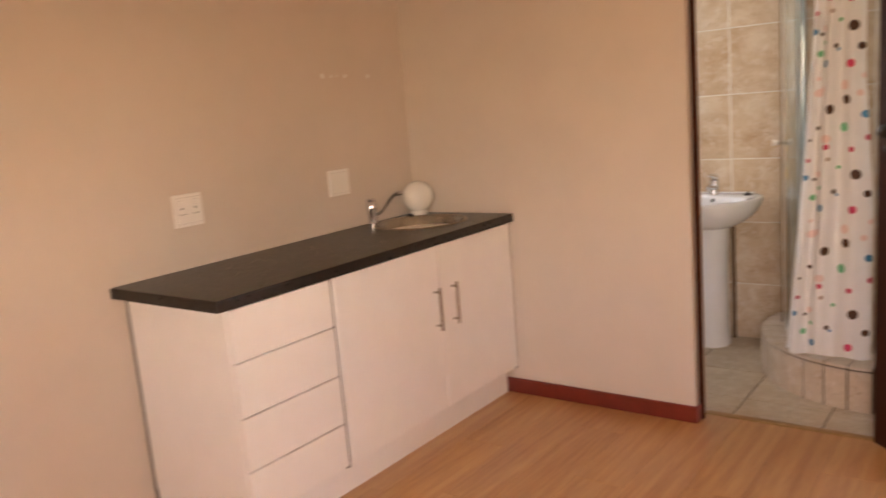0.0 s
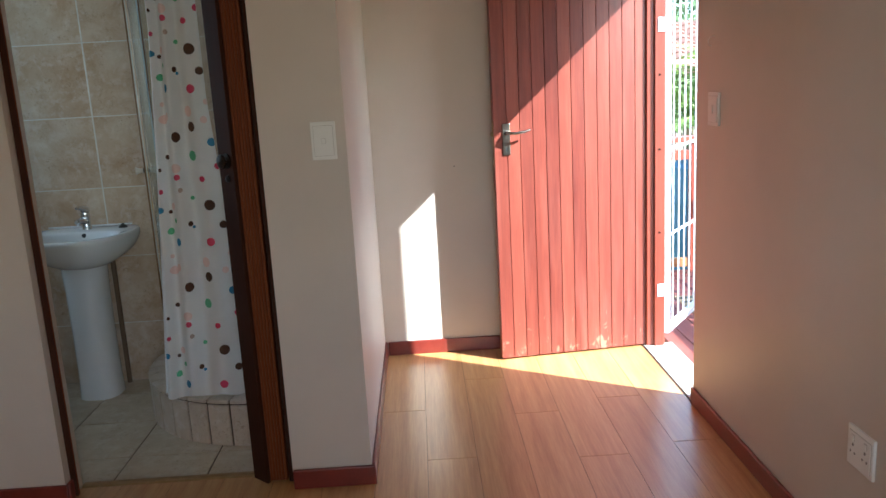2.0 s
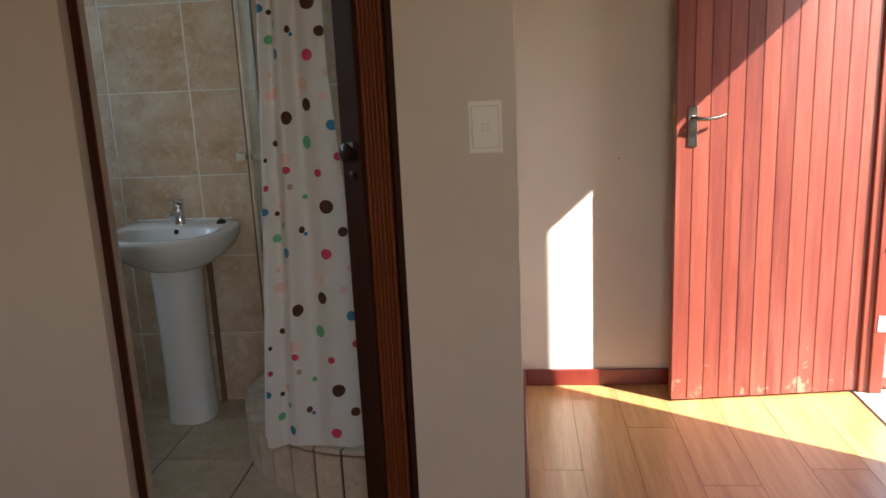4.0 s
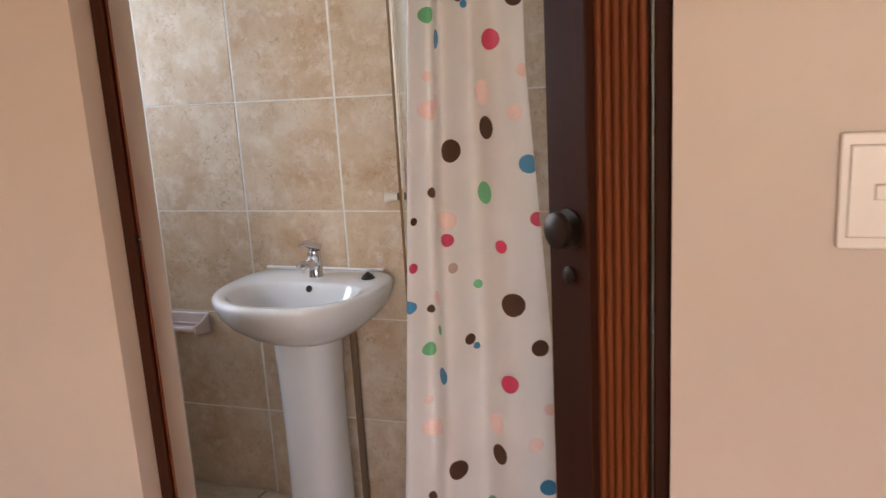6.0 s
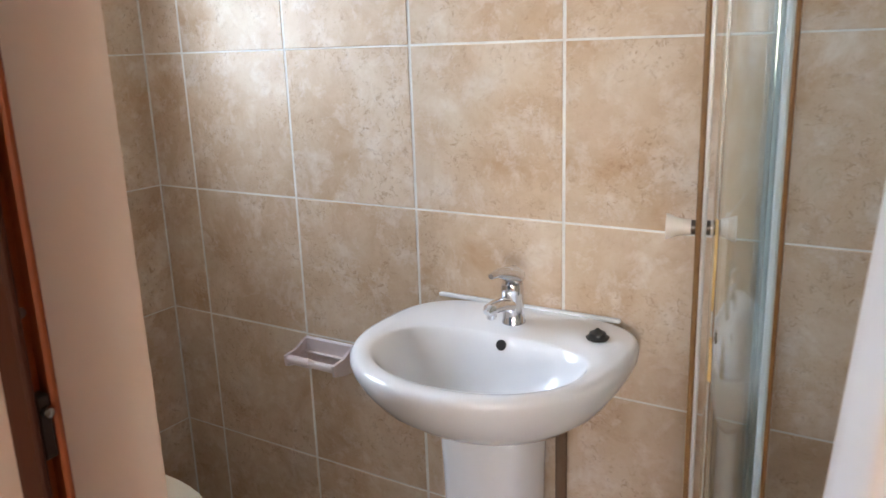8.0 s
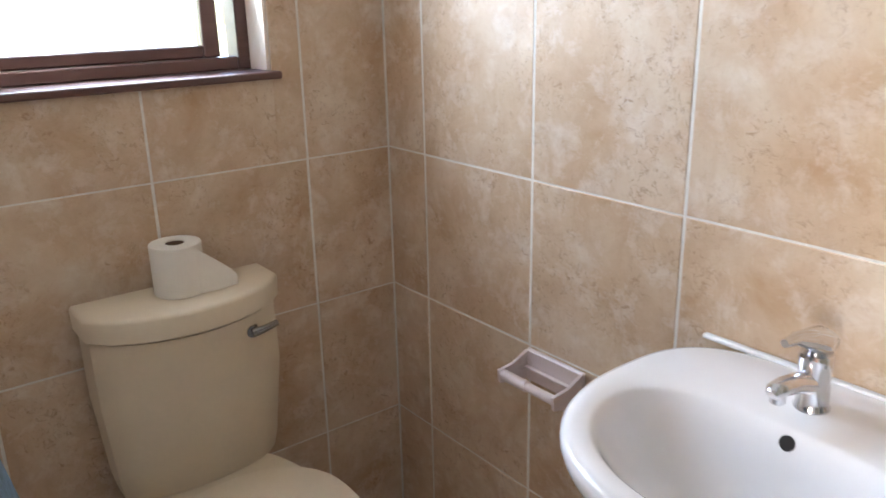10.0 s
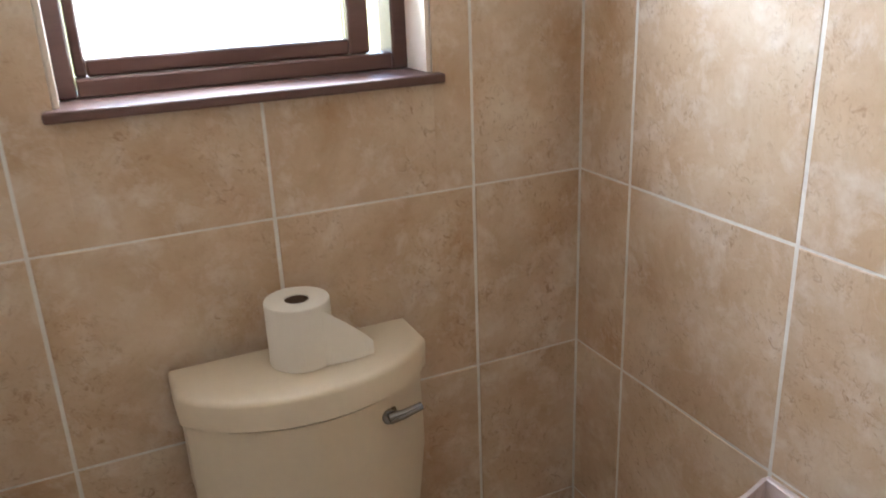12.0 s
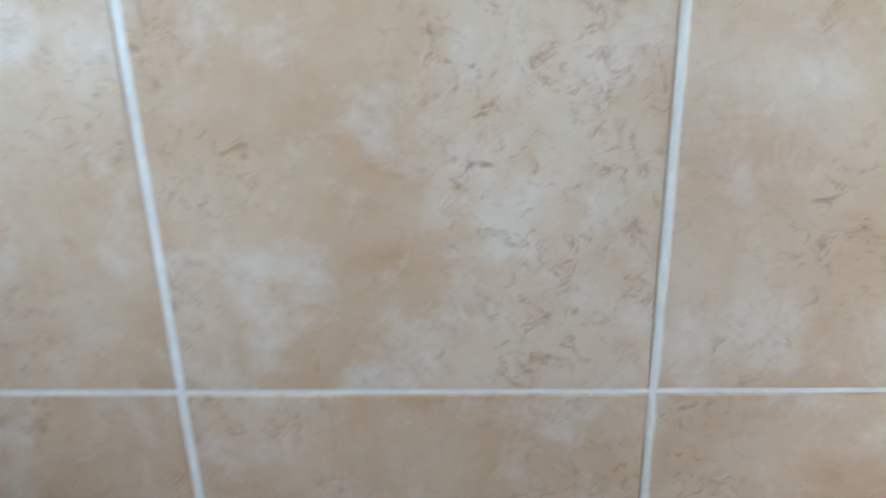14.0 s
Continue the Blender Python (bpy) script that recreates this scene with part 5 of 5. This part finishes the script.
random.seed(23)
for tx_, ty_, th_ in ((6.2, 20.5, 5.2), (9.5, 22.0, 6.0), (3.4, 22.5, 5.6)):
    tr = thing("garden_tree", "leafy green tree behind the neighbouring roof", "tree", "trees behind the roof")
    tr.location = (tx_, ty_, -0.95)
    stem = tube([(0, 0, 0), (0.05, 0.02, th_ * 0.3), (0, 0.05, th_ * 0.6), (0.1, 0, th_ * 0.85)], 0.1, 9, [0.18, 0.14, 0.09, 0.03])
    tips = []
    for q in range(9):
        a, z = q * 2.4, th_ * (0.35 + 0.05 * q)
        e_ = Vector((math.cos(a) * 1.3, math.sin(a) * 1.3, z + 0.9))
        add_tube(stem, [(0.02, 0.03, z), e_ * 0.5 + Vector((0, 0, z * 0.5)), e_], 0.03, 6, [0.05, 0.035, 0.012])
        tips.append(e_)
    part("trunk", stem, M_BARK, tr, smooth=True)
    lv = bmesh.new()
    for q in range(2200):
        c = tips[q % 9] + Vector((random.gauss(0, 0.5), random.gauss(0, 0.5), random.gauss(0, 0.42)))
        t1 = Vector((random.gauss(0, 1), random.gauss(0, 1), random.gauss(0, 0.6))).normalized()
        t2 = t1.orthogonal().normalized()
        L, w = random.uniform(0.10, 0.20), random.uniform(0.04, 0.07)
        lv.faces.new([lv.verts.new(p) for p in (c - t1 * L, c + t2 * w, c + t1 * L, c - t2 * w)])
    part("crown", lv, M_LEAF2, tr)

post_ob = thing("garden_post", "orange stained timber post with a short arm outside the bathroom window", "post")
part("post", box(-4.05, -3.97, 1.625, 1.665, -0.95, 2.7, 0.004), M_ORANGE, post_ob)
part("arm", box(-4.04, -3.98, 1.50, 1.6245, 1.265, 1.335, 0.003), M_ORANGE, post_ob)

# ---- pieces of walls, floors and deck ----
CACHE = {}


def piece_mesh(name, w, h, d, bev, material):
    """A slab w by h by d with chamfered face edges; local face towards +z, corner at the origin."""
    key = (name, round(w, 4), round(h, 4), round(d, 4))
    if key not in CACHE:
        bm = bmesh.new()
        add_loft(bm, [[(0, 0, 0), (w, 0, 0), (w, h, 0), (0, h, 0)], [(0, 0, d - bev), (w, 0, d - bev), (w, h, d - bev), (0, h, d - bev)],
                      [(bev, bev, d), (w - bev, bev, d), (w - bev, h - bev, d), (bev, h - bev, d)]])
        bmesh.ops.recalc_face_normals(bm, faces=bm.faces)
        me = bpy.data.meshes.new(name)
        bm.to_mesh(me)
        bm.free()
        me.materials.append(material)
        CACHE[key] = me
    return CACHE[key]


def piece(name, w, h, d, bev, material, parent, m):
    ob = new(name, piece_mesh(name, w, h, d, bev, material))
    ob.parent = parent
    ob.matrix_world = m
    return ob


def tile_wall(parent, u_edges, z_edges, place, holes=(), gap=0.0060):
    """Tiles between the joints; place(u, z) gives the pose of a piece whose corner is there."""
    for a, b in zip(u_edges, u_edges[1:]):
        for c, d in zip(z_edges, z_edges[1:]):
            rects = [(a, b, c, d)]
            for h in holes:
                cut = []
                for (p, q, r, s) in rects:
                    if q <= h[0] or p >= h[1] or s <= h[2] or r >= h[3]:
                        cut.append((p, q, r, s))
                        continue
                    if p < h[0]:
                        cut.append((p, h[0], r, s))
                    if q > h[1]:
                        cut.append((h[1], q, r, s))
                    mp, mq = max(p, h[0]), min(q, h[1])
                    if r < h[2]:
                        cut.append((mp, mq, r, h[2]))
                    if s > h[3]:
                        cut.append((mp, mq, h[3], s))
                rects = cut
            for (p, q, r, s) in rects:
                if q - p > 0.025 and s - r > 0.025:
                    j = random.uniform(-0.0006, 0.0006)
                    g0, g1 = (gap / 2 if p == a else 0.0), (gap / 2 if q == b else 0.0)
                    g2, g3 = (gap * 0.29 if r == c else 0.0), (gap * 0.29 if s == d else 0.0)
                    bev = 0.0014 if len(rects) == 1 else 0.0003
                    piece("tile", q - p - g0 - g1, s - r - g2 - g3, 0.0065 + (j if len(rects) == 1 else 0), bev, M_TILE, parent, place(p + g0, r + g2))


random.seed(21)
ZE = [0.0] + [TZ + T * k for k in range(-2, 5)] + [H]
ZE = [z for z in ZE if z <= H]
UX = [TW + 0.0] + [TX + T * k for k in range(-2, 5)] + [SR]
tile_wall(wall_basin, UX, ZE, lambda u, z: Matrix.Translation((u, TB + 0.0062, z)) @ Matrix.Rotation(math.pi / 2, 4, "X"))
UY = [PT, TY - T, TY, TY + T, TB]
turn = Matrix(((0, 0, 1, 0), (1, 0, 0, 0), (0, 1, 0, 0), (0, 0, 0, 1)))
tile_wall(wall_window, UY, ZE, lambda u, z: Matrix.Translation((TW - 0.0062, u, z)) @ turn, [W1], 0.0055)
turn2 = Matrix(((0, 0, -1, 0), (-1, 0, 0, 0), (0, 1, 0, 0), (0, 0, 0, 1)))
tile_wall(wall_shower, [-TB, -TB + 0.20, -TB + 0.20 + T, -TB + 0.20 + 2 * T, -PT], ZE, lambda u, z: Matrix.Translation((SR + 0.0062, -u, z)) @ turn2)

# bathroom floor tiles
FX, FY, FW = -1.015, 0.33, 0.362
for i in range(-5, 4):
    for j in range(-1, 3):
        x0_, y0_ = FX + FW * i, FY + FW * j
        x0c, x1c, y0c, y1c = max(x0_, TW), min(x0_ + FW, SR), max(y0_, PT + 0.001), min(y0_ + FW, TB)
        if x1c - x0c > 0.03 and y1c - y0c > 0.03:
            piece("tile", x1c - x0c - 0.006, y1c - y0c - 0.006, 0.006, 0.0012, M_FTILE, floor_bathroom, Matrix.Translation((x0c + 0.003, y0c + 0.003, -0.003)))

# laminate planks
PW, PL = 0.1955, 1.213
x = 0.0095 - PW * 14
col = 0
while x < RW:
    a, b = max(x, LW), min(x + PW, RW)
    k = round((x - 0.0095) / PW)
    start = {0: 0.62, 1: 0.134, 5: 0.632, 6: 0.154}.get(k, 0.62 - 0.487 * (k % 5) * 0.9)
    y = start - PL * 6
    while y < FAR:
        c, d = max(y, BACK), min(y + PL, FAR if b > 0.0 else 0.0)
        if b <= 0.001 and c < 0.0 and d >= 0.0 and b > DL and a < DR:
            d = PT - 0.02
        if b - a > 0.01 and d - c > 0.02:
            piece("plank", b - a - 0.0012, d - c - 0.0020, 0.008, 0.0006, M_LAM, floor, Matrix.Translation((a + 0.0009, c + 0.0013, -0.008)))
        y += PL
    x += PW

# deck boards
k = 0
x = OUT + 0.053
while x < 2.84:
    piece("board", 0.112, 4.13, 0.025, 0.003, M_DECK, deck, Matrix.Translation((x, -1.19, -0.045)))
    x += 0.119
